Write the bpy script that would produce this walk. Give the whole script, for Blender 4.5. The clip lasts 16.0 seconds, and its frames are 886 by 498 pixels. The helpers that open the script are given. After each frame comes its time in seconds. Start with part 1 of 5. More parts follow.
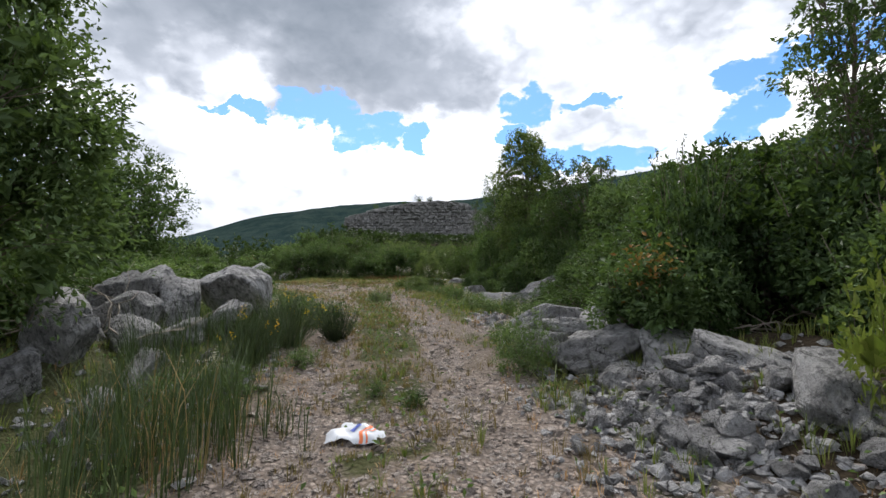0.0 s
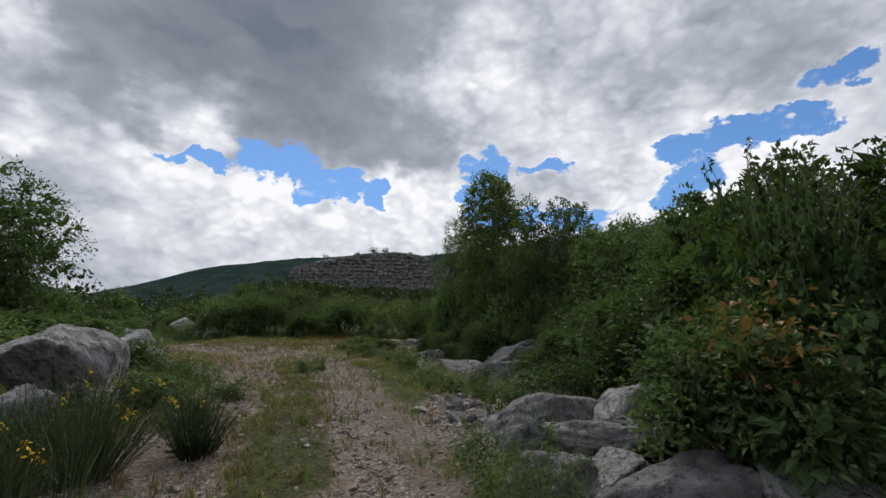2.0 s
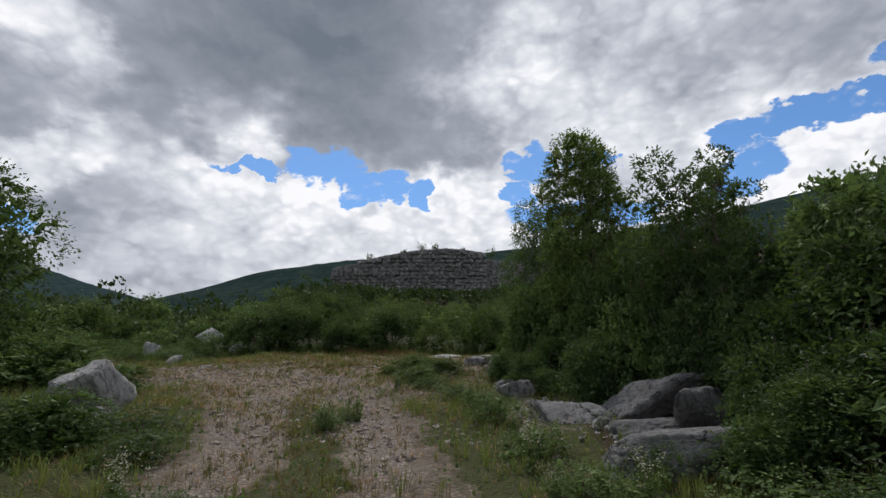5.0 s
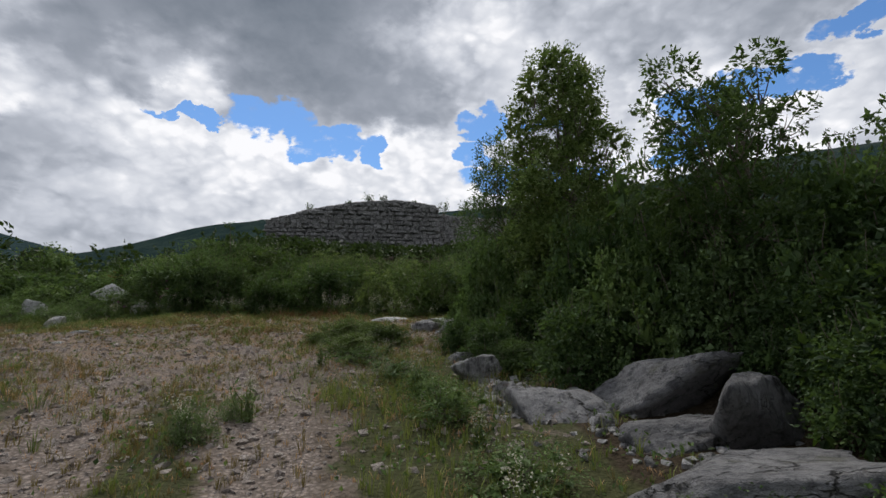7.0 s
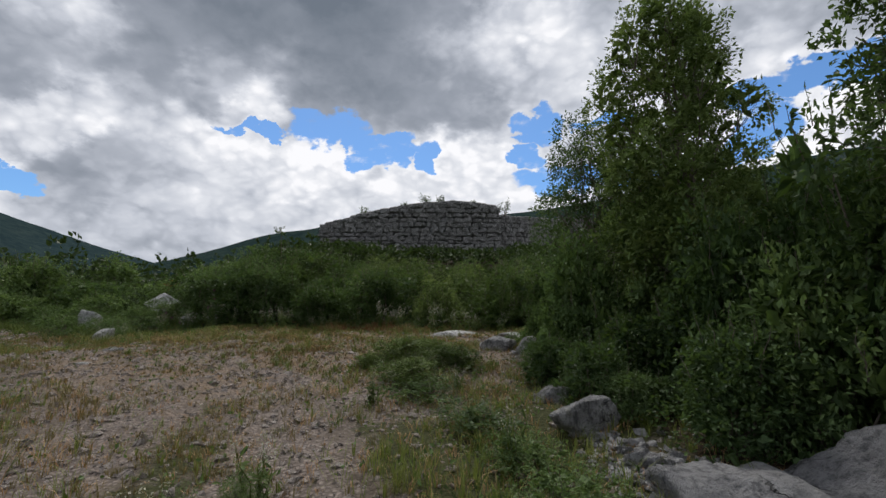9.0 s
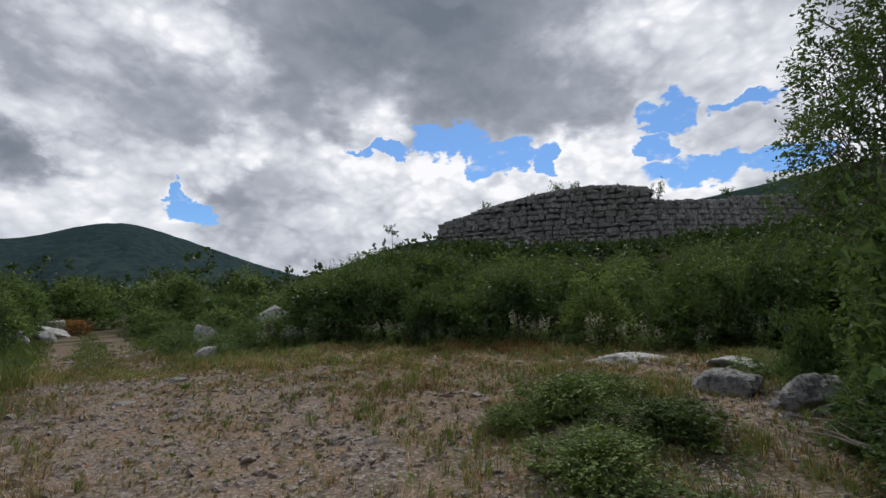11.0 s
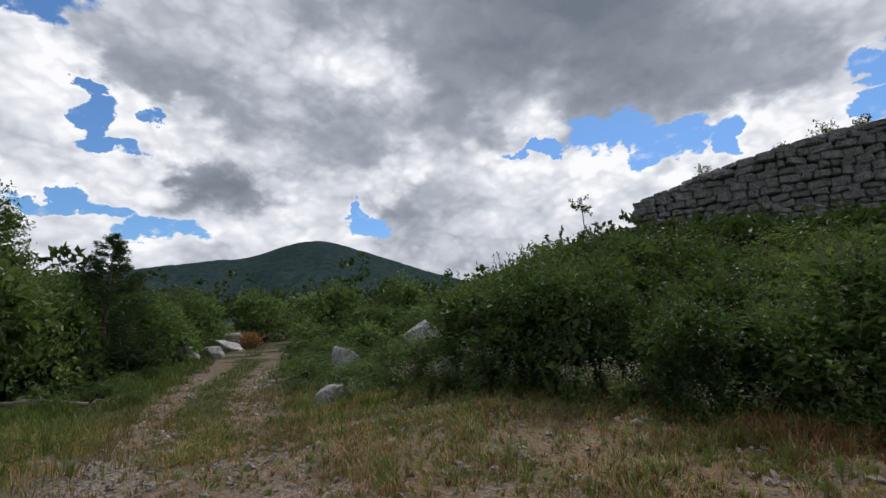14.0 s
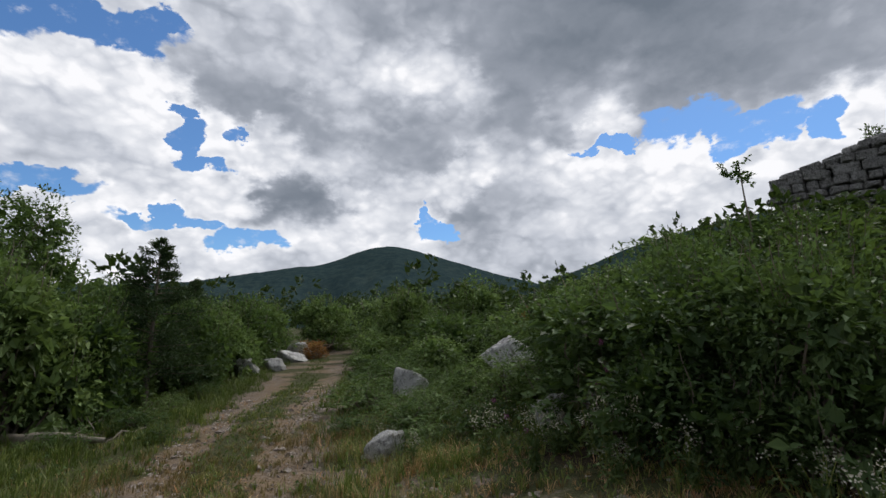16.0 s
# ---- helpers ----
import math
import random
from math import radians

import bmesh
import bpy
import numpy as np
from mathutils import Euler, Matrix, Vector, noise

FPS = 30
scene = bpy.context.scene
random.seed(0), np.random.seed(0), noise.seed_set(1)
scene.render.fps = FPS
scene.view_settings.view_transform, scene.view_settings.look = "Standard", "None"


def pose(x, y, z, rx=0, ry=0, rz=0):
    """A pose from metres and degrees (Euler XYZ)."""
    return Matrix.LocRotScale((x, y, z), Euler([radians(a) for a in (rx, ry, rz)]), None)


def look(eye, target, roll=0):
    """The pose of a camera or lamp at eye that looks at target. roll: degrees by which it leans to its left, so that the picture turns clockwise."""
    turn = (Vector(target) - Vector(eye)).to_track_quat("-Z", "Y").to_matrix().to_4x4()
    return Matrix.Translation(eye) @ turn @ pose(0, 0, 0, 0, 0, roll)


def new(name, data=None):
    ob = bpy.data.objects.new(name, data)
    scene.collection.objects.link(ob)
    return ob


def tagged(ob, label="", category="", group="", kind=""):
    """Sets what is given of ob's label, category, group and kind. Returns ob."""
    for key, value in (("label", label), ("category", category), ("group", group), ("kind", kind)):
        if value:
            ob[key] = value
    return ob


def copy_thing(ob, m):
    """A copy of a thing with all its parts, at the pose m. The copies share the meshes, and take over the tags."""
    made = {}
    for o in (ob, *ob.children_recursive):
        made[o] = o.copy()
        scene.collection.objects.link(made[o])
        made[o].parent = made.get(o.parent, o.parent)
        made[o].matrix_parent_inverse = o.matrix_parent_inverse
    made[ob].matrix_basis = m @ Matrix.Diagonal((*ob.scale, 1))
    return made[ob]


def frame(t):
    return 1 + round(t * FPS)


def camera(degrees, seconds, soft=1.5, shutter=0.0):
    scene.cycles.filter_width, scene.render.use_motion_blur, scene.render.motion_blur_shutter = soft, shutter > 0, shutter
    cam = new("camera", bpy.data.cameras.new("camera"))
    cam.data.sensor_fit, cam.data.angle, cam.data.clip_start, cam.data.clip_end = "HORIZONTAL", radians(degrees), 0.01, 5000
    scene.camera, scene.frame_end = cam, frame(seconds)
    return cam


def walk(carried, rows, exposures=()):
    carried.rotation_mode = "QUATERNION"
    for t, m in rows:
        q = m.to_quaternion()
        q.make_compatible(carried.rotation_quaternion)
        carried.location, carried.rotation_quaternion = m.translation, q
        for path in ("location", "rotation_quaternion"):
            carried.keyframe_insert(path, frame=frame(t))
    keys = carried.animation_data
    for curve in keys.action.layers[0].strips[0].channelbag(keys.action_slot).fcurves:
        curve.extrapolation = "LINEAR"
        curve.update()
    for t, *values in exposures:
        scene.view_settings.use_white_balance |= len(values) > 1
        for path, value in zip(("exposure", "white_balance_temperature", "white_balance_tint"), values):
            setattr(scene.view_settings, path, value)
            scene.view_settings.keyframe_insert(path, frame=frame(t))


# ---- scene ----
cam = camera(86.1, 16.0)
PATH = [
    (0.0, 0.000, 0.000, 1.600, 96.900, -0.000, 0.600),
    (0.5, 0.023, 0.575, 1.695, 99.990, -0.120, -2.360),
    (1.0, 0.011, 1.199, 1.789, 101.970, -0.290, -4.410),
    (1.5, -0.053, 1.902, 1.905, 102.550, -0.320, -5.430),
    (2.0, 0.149, 2.653, 1.918, 103.660, -0.270, -4.510),
    (2.5, 0.166, 3.331, 1.948, 104.080, -0.320, -3.610),
    (3.0, 0.073, 3.976, 2.171, 104.100, -0.430, -1.090),
    (3.5, -0.069, 4.342, 2.207, 103.790, -0.420, 3.170),
    (6.0, -0.317, 8.291, 2.838, 103.300, 0.140, -0.290),
    (6.5, -0.192, 8.728, 2.821, 101.200, -0.040, -1.310),
    (7.0, -0.178, 9.122, 2.799, 98.680, -0.120, -4.750),
    (7.5, -0.122, 9.662, 2.852, 97.660, -0.050, -6.150),
    (8.0, -0.178, 9.976, 2.918, 98.490, -0.070, -2.730),
    (10.5, -0.859, 13.442, 3.204, 99.690, 0.140, 10.390),
    (11.0, -1.109, 14.330, 3.271, 99.900, 0.250, 17.050),
    (11.5, -1.595, 15.041, 3.414, 99.950, 0.030, 20.740),
    (12.0, -1.887, 15.753, 3.432, 100.920, 0.280, 25.600),
    (12.5, -2.388, 16.426, 3.542, 100.260, 0.150, 26.790),
    (13.0, -2.721, 17.089, 3.610, 100.800, 0.450, 29.630),
    (13.5, -3.069, 17.843, 3.744, 100.530, 0.360, 32.330),
    (14.0, -3.569, 18.479, 3.808, 100.230, 0.330, 36.640),
    (14.5, -4.000, 19.018, 3.874, 100.690, 0.290, 42.340),
    (15.0, -4.473, 19.428, 3.953, 100.100, 0.190, 44.630),
    (15.5, -4.904, 19.880, 4.036, 100.040, 0.440, 47.550),
    (16.0, -5.376, 20.318, 4.118, 100.660, 0.250, 45.040),
]

EXPOSURES = [(0.0, 0.75), (0.5, 0.45), (1.0, 0.2), (1.6, 0.0), (16.0, 0.0)]
walk(cam, [(t, pose(*p)) for t, *p in PATH], EXPOSURES)

# ------------------------------------------------------------------ node helper
RNG = np.random.default_rng(7)


class Nodes:
    """Short-hand for building node trees."""

    def __init__(self, tree):
        self.tree = tree
        tree.nodes.clear()

    def add(self, kind, props=None, **inputs):
        n = self.tree.nodes.new(kind)
        for k, v in (props or {}).items():
            setattr(n, k, v)
        for k, v in inputs.items():
            key = int(k[1:]) if k[0] == "i" and k[1:].isdigit() else k.replace("_", " ")
            self.put(n.inputs[key], v)
        return n

    def put(self, socket, v):
        if isinstance(v, bpy.types.NodeSocket):
            self.tree.links.new(v, socket)
        else:
            socket.default_value = v

    def math(self, op, a, b=0.0, c=0.0, clamp=False):
        n = self.add("ShaderNodeMath", {"operation": op, "use_clamp": clamp})
        self.put(n.inputs[0], a), self.put(n.inputs[1], b), self.put(n.inputs[2], c)
        return n.outputs[0]

    def vec(self, op, a, b=(0, 0, 0), scale=None):
        n = self.add("ShaderNodeVectorMath", {"operation": op})
        self.put(n.inputs[0], a), self.put(n.inputs[1], b)
        if scale is not None:
            self.put(n.inputs["Scale"], scale)
        return n.outputs["Value"] if op in ("LENGTH", "DOT_PRODUCT") else n.outputs[0]

    def mix(self, f, a, b, blend="MIX"):
        n = self.add("ShaderNodeMix", {"data_type": "RGBA", "blend_type": blend})
        self.put(n.inputs[0], f), self.put(n.inputs[6], a), self.put(n.inputs[7], b)
        return n.outputs[2]

    def step(self, v, lo, hi, a=0.0, b=1.0):
        n = self.add("ShaderNodeMapRange", {"interpolation_type": "SMOOTHSTEP"})
        for i, x in enumerate((v, lo, hi, a, b)):
            self.put(n.inputs[i], x)
        return n.outputs[0]

    def noise(self, vector, scale, detail=4.0, rough=0.55, color=False):
        n = self.add("ShaderNodeTexNoise", Vector=vector, Scale=scale, Detail=detail, Roughness=rough)
        return n.outputs["Color" if color else "Fac"]


# ------------------------------------------------------------------ sky and sun
SUN_ELEVATION, SUN_AZIMUTH = 56.0, 8.0      # azimuth counted to the left of +y

# clear openings in the cloud cover: azimuth, elevation, half width, half height (degrees)
OPENINGS_AHEAD = [(16.4, 22.5, 4.7, 2.5), (9.2, 20.9, 5.4, 1.7), (12.7, 19.2, 2.2, 1.9), (24.3, 21.7, 3.2, 0.6), (3.9, 19.9, 1.5, 1.6),
                  (-9.4, 23.2, 2.6, 1.7), (-17.0, 22.8, 3.2, 0.8), (-13.0, 17.2, 6.5, 1.7), (-20.5, 17.0, 4.5, 1.5), (-9.0, 20.0, 1.6, 1.6)]
OPENINGS_SIDE = [(-32.3, 23.0, 3.2, 1.2), (-38.3, 23.1, 5.2, 1.7), (-34.2, 19.8, 3.6, 2.2), (-31.3, 17.4, 3.2, 1.4), (-44.5, 23.4, 3.4, 1.0), (-48.5, 26.6, 3.2, 1.1),
                 (46.7, 14.4, 0.9, 1.1), (45.2, 12.6, 2.5, 1.0), (-70.0, 24.0, 12.0, 4.0), (112.0, 24.0, 9.0, 4.0)]
OPENINGS_LEFT = [(75.7, 23.4, 0.8, 1.5), (74.9, 20.6, 1.6, 2.2), (72.6, 18.7, 3.0, 0.8), (69.2, 22.7, 1.1, 0.9), (87.0, 14.5, 5.2, 1.3),
                 (75.6, 12.4, 6.2, 0.8), (68.2, 11.0, 3.2, 1.4), (84.0, 29.8, 7.5, 2.4), (92.5, 30.5, 7.0, 4.2), (78.8, 31.6, 2.4, 1.6)]
# brightness of the clouds: azimuth, elevation, reach (degrees), from 0 for heavy grey bases to 1 for sunlit heads
HIGH_BANK = [(27, 35, 6, 0.06), (14, 37, 6, 0.04), (14, 30.5, 4, 0.10), (20, 32.5, 4, 0.08), (33, 34, 4, 0.14), (5, 35, 3, 0.2), (8, 28, 3, 0.22), (2, 26.5, 3, 0.28), (-1, 29, 2.5, 0.36),
             (22, 28.5, 2, 0.5), (3, 33, 2, 0.6), (-8, 34.5, 3, 0.93), (-4, 31.5, 2.4, 0.85), (-9, 29, 2, 0.62), (-2, 40.5, 4, 0.3), (-11, 38, 3, 0.7), (-24, 35, 4, 0.46), (-16, 29, 3, 0.8)]
RIGHT_BANK = [(-23, 26.7, 3, 0.82), (-29, 30.5, 3, 0.4), (-20, 25.2, 1.8, 0.72), (-13, 26.3, 2, 0.55), (-44, 30.5, 4, 0.3), (-37, 31, 3, 0.42), (-35, 26.4, 2.2, 0.85), (-27, 38, 4, 0.75),
              (-44, 20, 2.6, 0.95), (-39, 17, 3, 1.0), (-20, 21, 2, 0.62), (-29, 21, 1.8, 0.86), (-28.5, 18.6, 1.6, 0.93), (-15.5, 20.5, 1.6, 0.55), (-55, 24, 6, 0.6), (-52, 34, 6, 0.5)]
ROW_AHEAD = [(30.5, 20, 2, 0.97), (28, 18.6, 1.8, 1.0), (32.5, 17, 2.2, 0.55), (35, 20.8, 1.8, 0.62), (40.5, 21.2, 2.2, 0.88), (40, 15, 2.2, 0.46), (35, 12.7, 2, 0.62), (25.5, 15, 2, 0.72), (21.5, 17, 2, 1.0),
             (17, 17.6, 1.8, 1.0), (22, 11.8, 2, 0.72), (15.4, 14.5, 2, 0.78), (9.5, 17.4, 2, 1.0), (5.5, 16.2, 2, 0.9), (0.8, 20.2, 2, 1.0), (-2, 17, 2.4, 0.95), (6, 13, 2.4, 0.72), (-8, 15, 3, 0.9)]
STREAKS_AHEAD = [(45.5, 24, 2, 0.36), (43, 30, 1.8, 0.84), (46, 32, 2, 0.92), (35, 29.8, 2.6, 0.26), (38, 25.8, 2.4, 0.26), (30, 26.5, 1.8, 0.6), (24, 25.6, 1.5, 0.97), (31, 23.4, 1.8, 0.34),
                 (26, 23.4, 1.2, 0.88), (40, 28, 1.6, 0.6), (50, 21, 2, 0.3), (49, 24, 2.4, 0.26), (41.5, 20, 1.6, 0.9), (37, 23.2, 1.6, 0.45), (30, 28.6, 1.6, 0.3), (51, 31, 2.2, 0.98)]
LOW_LEFT = [(61.5, 16, 2.4, 0.06), (64.5, 16.2, 1.6, 0.14), (56, 13.2, 1.8, 0.86), (49.5, 17.2, 1.6, 0.75), (37, 17, 1.8, 0.4), (40, 15.4, 1.6, 0.32), (42, 13.2, 1.4, 0.26), (45, 16.8, 1.4, 0.85), (55, 17, 1.8, 0.9),
            (53, 19.2, 1.6, 0.55), (58, 21, 1.8, 0.72), (50, 14, 1.6, 0.8), (34, 15.2, 1.4, 0.36), (60, 19, 1.4, 0.9), (30, 14, 1.6, 0.66), (52, 10, 2.5, 0.8), (62, 12.6, 1.8, 0.85), (66, 20.5, 1.8, 0.93)]
HIGH_LEFT = [(58.5, 23.2, 2, 0.3), (64, 24.5, 2.2, 0.26), (58.5, 27, 1.8, 0.6), (65, 28, 2, 0.4), (52, 27, 2, 0.5), (44, 27, 1.8, 0.55), (72, 22.4, 1.4, 0.93), (72, 16.6, 1.4, 0.84), (70, 15, 1.4, 0.9), (71.5, 28, 2.2, 0.3),
             (72, 32.5, 2.5, 0.55), (58, 31, 2, 0.75), (51.5, 36, 4, 0.4), (40, 36, 4, 0.3), (63, 35, 3, 0.6), (66, 22.6, 1.2, 0.8)]
FAR_LEFT = [(85, 21, 2.4, 0.72), (81, 24.5, 2, 0.98), (90, 25, 3, 0.98), (86, 17.6, 2, 0.55), (79, 20, 1.8, 0.86), (78.5, 15, 1.6, 0.92), (80.5, 9.5, 2.4, 0.9), (94, 20, 3, 0.8), (72, 9, 2, 0.8), (105, 16, 6, 0.7)]

world = bpy.data.worlds.new("sky")
scene.world = world
world.use_nodes = True
w = Nodes(world.node_tree)
way = w.add("ShaderNodeTexCoord").outputs["Generated"]
sep = w.add("ShaderNodeSeparateXYZ", Vector=way)
az = w.math("MULTIPLY", w.math("ARCTAN2", w.math("MULTIPLY", sep.outputs[0], -1.0), sep.outputs[1]), 57.2958)
el = w.math("MULTIPLY", w.math("ARCSINE", sep.outputs[2]), 57.2958)
flat = w.add("ShaderNodeCombineXYZ", X=az, Y=el).outputs[0]
dome = w.vec("MULTIPLY", way, (1.0, 1.0, 1.55))
warp_a = w.vec("SUBTRACT", w.noise(dome, 5.5, 5.0, 0.55, True), (0.5, 0.5, 0.5))
warp_b = w.vec("SUBTRACT", w.noise(dome, 14.0, 7.0, 0.56, True), (0.5, 0.5, 0.5))
place = w.vec("ADD", flat, w.vec("MULTIPLY", warp_b, (9.5, 7.0, 0.0)))
soft_place = w.vec("ADD", flat, w.vec("MULTIPLY", warp_a, (5.0, 2.5, 0.0)))
soft_place = w.vec("ADD", soft_place, w.vec("MULTIPLY", warp_b, (9.0, 6.0, 0.0)))


def blob(at, a, e, ra, re):
    d = w.vec("MULTIPLY", w.vec("SUBTRACT", at, (a, e, 0)), (1 / ra, 1 / re, 0))
    return w.vec("LENGTH", d)


near_open = 9.0
for a, e, ra, re in OPENINGS_AHEAD + OPENINGS_SIDE + OPENINGS_LEFT:
    near_open = w.math("MINIMUM", near_open, blob(place, a, e, ra, re))
clear = w.step(near_open, 1.1, 0.88)
wisps = w.step(w.noise(dome, 26.0, 7.0, 0.62), 0.54, 0.8)
clear = w.math("MULTIPLY", clear, w.math("SUBTRACT", 1.0, w.math("MULTIPLY", wisps, 0.6)))

# the cover is as bright as the cloud heads and bases near by
SQUAT = (0.72, 1.0, 0.0)
spot = w.vec("MULTIPLY", soft_place, SQUAT)
weights, lights = 0.012, 0.0066
for a, e, reach, k in HIGH_BANK + RIGHT_BANK + ROW_AHEAD + STREAKS_AHEAD + LOW_LEFT + HIGH_LEFT + FAR_LEFT:
    d = w.vec("SUBTRACT", spot, (a * SQUAT[0], e, 0))
    g = w.math("EXPONENT", w.math("MULTIPLY", w.vec("DOT_PRODUCT", d, d), -1 / reach ** 2))
    weights = w.math("ADD", weights, g)
    lights = w.math("MULTIPLY_ADD", g, k, lights)
mean = w.math("DIVIDE", lights, weights)
cloud_at = w.vec("ADD", dome, w.vec("SCALE", warp_b, scale=0.09))
body = w.noise(cloud_at, 7.0, 4.0, 0.45)
above = w.noise(w.vec("ADD", cloud_at, (0.0, 0.0, 0.03)), 7.0, 4.0, 0.45)
lit = w.math("MULTIPLY", w.math("SUBTRACT", body, above), 1.3)
puff_at = w.vec("ADD", dome, w.vec("SCALE", warp_b, scale=0.06))
puffs = w.add("ShaderNodeTexVoronoi", {"feature": "SMOOTH_F1"}, Vector=puff_at, Scale=17.0, Smoothness=0.35).outputs["Distance"]
small_puffs = w.add("ShaderNodeTexVoronoi", {"feature": "SMOOTH_F1"}, Vector=puff_at, Scale=42.0, Smoothness=0.35).outputs["Distance"]
knob = w.math("SUBTRACT", 0.52, w.math("ADD", w.math("MULTIPLY", puffs, 0.75), w.math("MULTIPLY", small_puffs, 0.5)))
shade = w.math("ADD", mean, w.math("MULTIPLY", lit, w.math("MULTIPLY_ADD", mean, 0.5, 0.35)))
shade = w.math("ADD", shade, w.math("MULTIPLY", knob, w.math("MULTIPLY_ADD", mean, 0.75, -0.08)))
rim = w.math("MULTIPLY", w.step(near_open, 1.9, 1.0), 0.12)
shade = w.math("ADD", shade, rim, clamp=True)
ramp = w.add("ShaderNodeValToRGB", Fac=shade)
ramp.color_ramp.elements[0].position, ramp.color_ramp.elements[0].color = 0.0, (0.16, 0.19, 0.235, 1)
ramp.color_ramp.elements[1].position, ramp.color_ramp.elements[1].color = 1.0, (0.97, 0.97, 1.0, 1)
for at, c in ((0.3, (0.325, 0.355, 0.415, 1)), (0.55, (0.55, 0.58, 0.65, 1)), (0.8, (0.765, 0.785, 0.84, 1))):
    s = ramp.color_ramp.elements.new(at)
    s.color = c
air = w.add("ShaderNodeTexSky", {"sky_type": "NISHITA", "sun_disc": False, "sun_elevation": radians(SUN_ELEVATION),
                                 "sun_rotation": radians(-SUN_AZIMUTH), "dust_density": 0.4, "ozone_density": 2.0})
blue = w.vec("MULTIPLY", air.outputs[0], (0.07, 0.098, 0.125))
sky_colour = w.mix(clear, ramp.outputs[0], blue)
back = w.add("ShaderNodeBackground", Color=sky_colour, Strength=1.0)
w.add("ShaderNodeOutputWorld", Surface=back.outputs[0])

sun = new("sun", bpy.data.lights.new("sun", "SUN"))
sun.data.energy, sun.data.angle, sun.data.color = 2.0, radians(10), (1.0, 0.96, 0.9)
se, sa = radians(SUN_ELEVATION), radians(SUN_AZIMUTH)
sun.matrix_world = look((-60 * math.sin(sa) * math.cos(se), 60 * math.cos(sa) * math.cos(se), 60 * math.sin(se)), (0, 0, 0))


# ------------------------------------------------------------------ materials
def material(name):
    m = bpy.data.materials.new(name)
    m.use_nodes = True
    return m, Nodes(m.node_tree)


def finish(n, colour, rough=0.8, bump=None, strength=0.4, distance=0.02, spec=0.3, metal=0.0):
    p = n.add("ShaderNodeBsdfPrincipled", Base_Color=colour, Roughness=rough, Metallic=metal, Specular_IOR_Level=spec)
    if bump is not None:
        b = n.add("ShaderNodeBump", Height=bump, Strength=strength, Distance=distance)
        n.put(p.inputs["Normal"], b.outputs[0])
    n.add("ShaderNodeOutputMaterial", Surface=p.outputs[0])


def leaf_material(name, dark, light, tint, glow=0.3, rough=0.5):
    """Foliage: every leaf its own green, each plant a little different, light shining through."""
    m, n = material(name)
    island = n.add("ShaderNodeNewGeometry").outputs["Random Per Island"]
    plant = n.add("ShaderNodeObjectInfo").outputs["Random"]
    where = n.add("ShaderNodeTexCoord").outputs["Object"]
    c = n.mix(island, dark, light)
    c = n.mix(n.step(n.noise(where, 2.2, 3.0), 0.45, 0.75, 0.0, 0.6), c, tint)
    v = n.math("ADD", n.math("MULTIPLY", plant, 1.0), 0.5)
    h = n.add("ShaderNodeHueSaturation", Color=c, Value=v, Hue=n.math("SUBTRACT", 0.51, n.math("MULTIPLY", plant, 0.035))).outputs[0]
    p = n.add("ShaderNodeBsdfPrincipled", Base_Color=h, Roughness=rough, Specular_IOR_Level=0.18)
    t = n.add("ShaderNodeBsdfTranslucent", Color=n.mix(0.5, h, (0.12, 0.2, 0.02, 1)))
    x = n.add("ShaderNodeMixShader", Fac=glow)
    n.put(x.inputs[1], p.outputs[0]), n.put(x.inputs[2], t.outputs[0])
    n.add("ShaderNodeOutputMaterial", Surface=x.outputs[0])
    return m


LEAF_DARK = leaf_material("oak_scrub_leaves", (0.014, 0.03, 0.01, 1), (0.11, 0.18, 0.075, 1), (0.12, 0.19, 0.062, 1), 0.38)
LEAF_MID = leaf_material("hornbeam_leaves", (0.022, 0.045, 0.014, 1), (0.15, 0.24, 0.09, 1), (0.165, 0.235, 0.072, 1), 0.4)
LEAF_LIGHTER = leaf_material("blackthorn_leaves", (0.035, 0.06, 0.018, 1), (0.17, 0.25, 0.085, 1), (0.2, 0.25, 0.07, 1), 0.4)
LEAF_LIGHT = leaf_material("fresh_leaves", (0.08, 0.13, 0.02, 1), (0.2, 0.26, 0.05, 1), (0.22, 0.24, 0.05, 1))
LEAF_FRESH = leaf_material("feathery_leaves", (0.05, 0.09, 0.02, 1), (0.17, 0.24, 0.06, 1), (0.2, 0.25, 0.06, 1))
LEAF_GREY = leaf_material("ash_leaves", (0.06, 0.1, 0.04, 1), (0.18, 0.25, 0.11, 1), (0.16, 0.23, 0.08, 1), 0.45)
LEAF_JUNIPER = leaf_material("juniper_needles", (0.025, 0.05, 0.022, 1), (0.07, 0.11, 0.05, 1), (0.05, 0.09, 0.03, 1), 0.12, 0.6)
LEAF_FAR = leaf_material("far_scrub_leaves", (0.03, 0.055, 0.02, 1), (0.11, 0.16, 0.055, 1), (0.08, 0.115, 0.04, 1), 0.2)
LEAF_RUST = leaf_material("rusty_leaves", (0.22, 0.09, 0.03, 1), (0.34, 0.2, 0.06, 1), (0.3, 0.12, 0.05, 1))
GRASS = leaf_material("green_grass", (0.08, 0.125, 0.026, 1), (0.21, 0.25, 0.065, 1), (0.25, 0.24, 0.09, 1), 0.3)
RUSH = leaf_material("rush_grass", (0.03, 0.052, 0.022, 1), (0.09, 0.12, 0.058, 1), (0.07, 0.105, 0.035, 1), 0.15)
RUSTY = leaf_material("rusty_dead_grass", (0.1, 0.05, 0.022, 1), (0.26, 0.15, 0.07, 1), (0.2, 0.09, 0.035, 1), 0.15, 0.7)
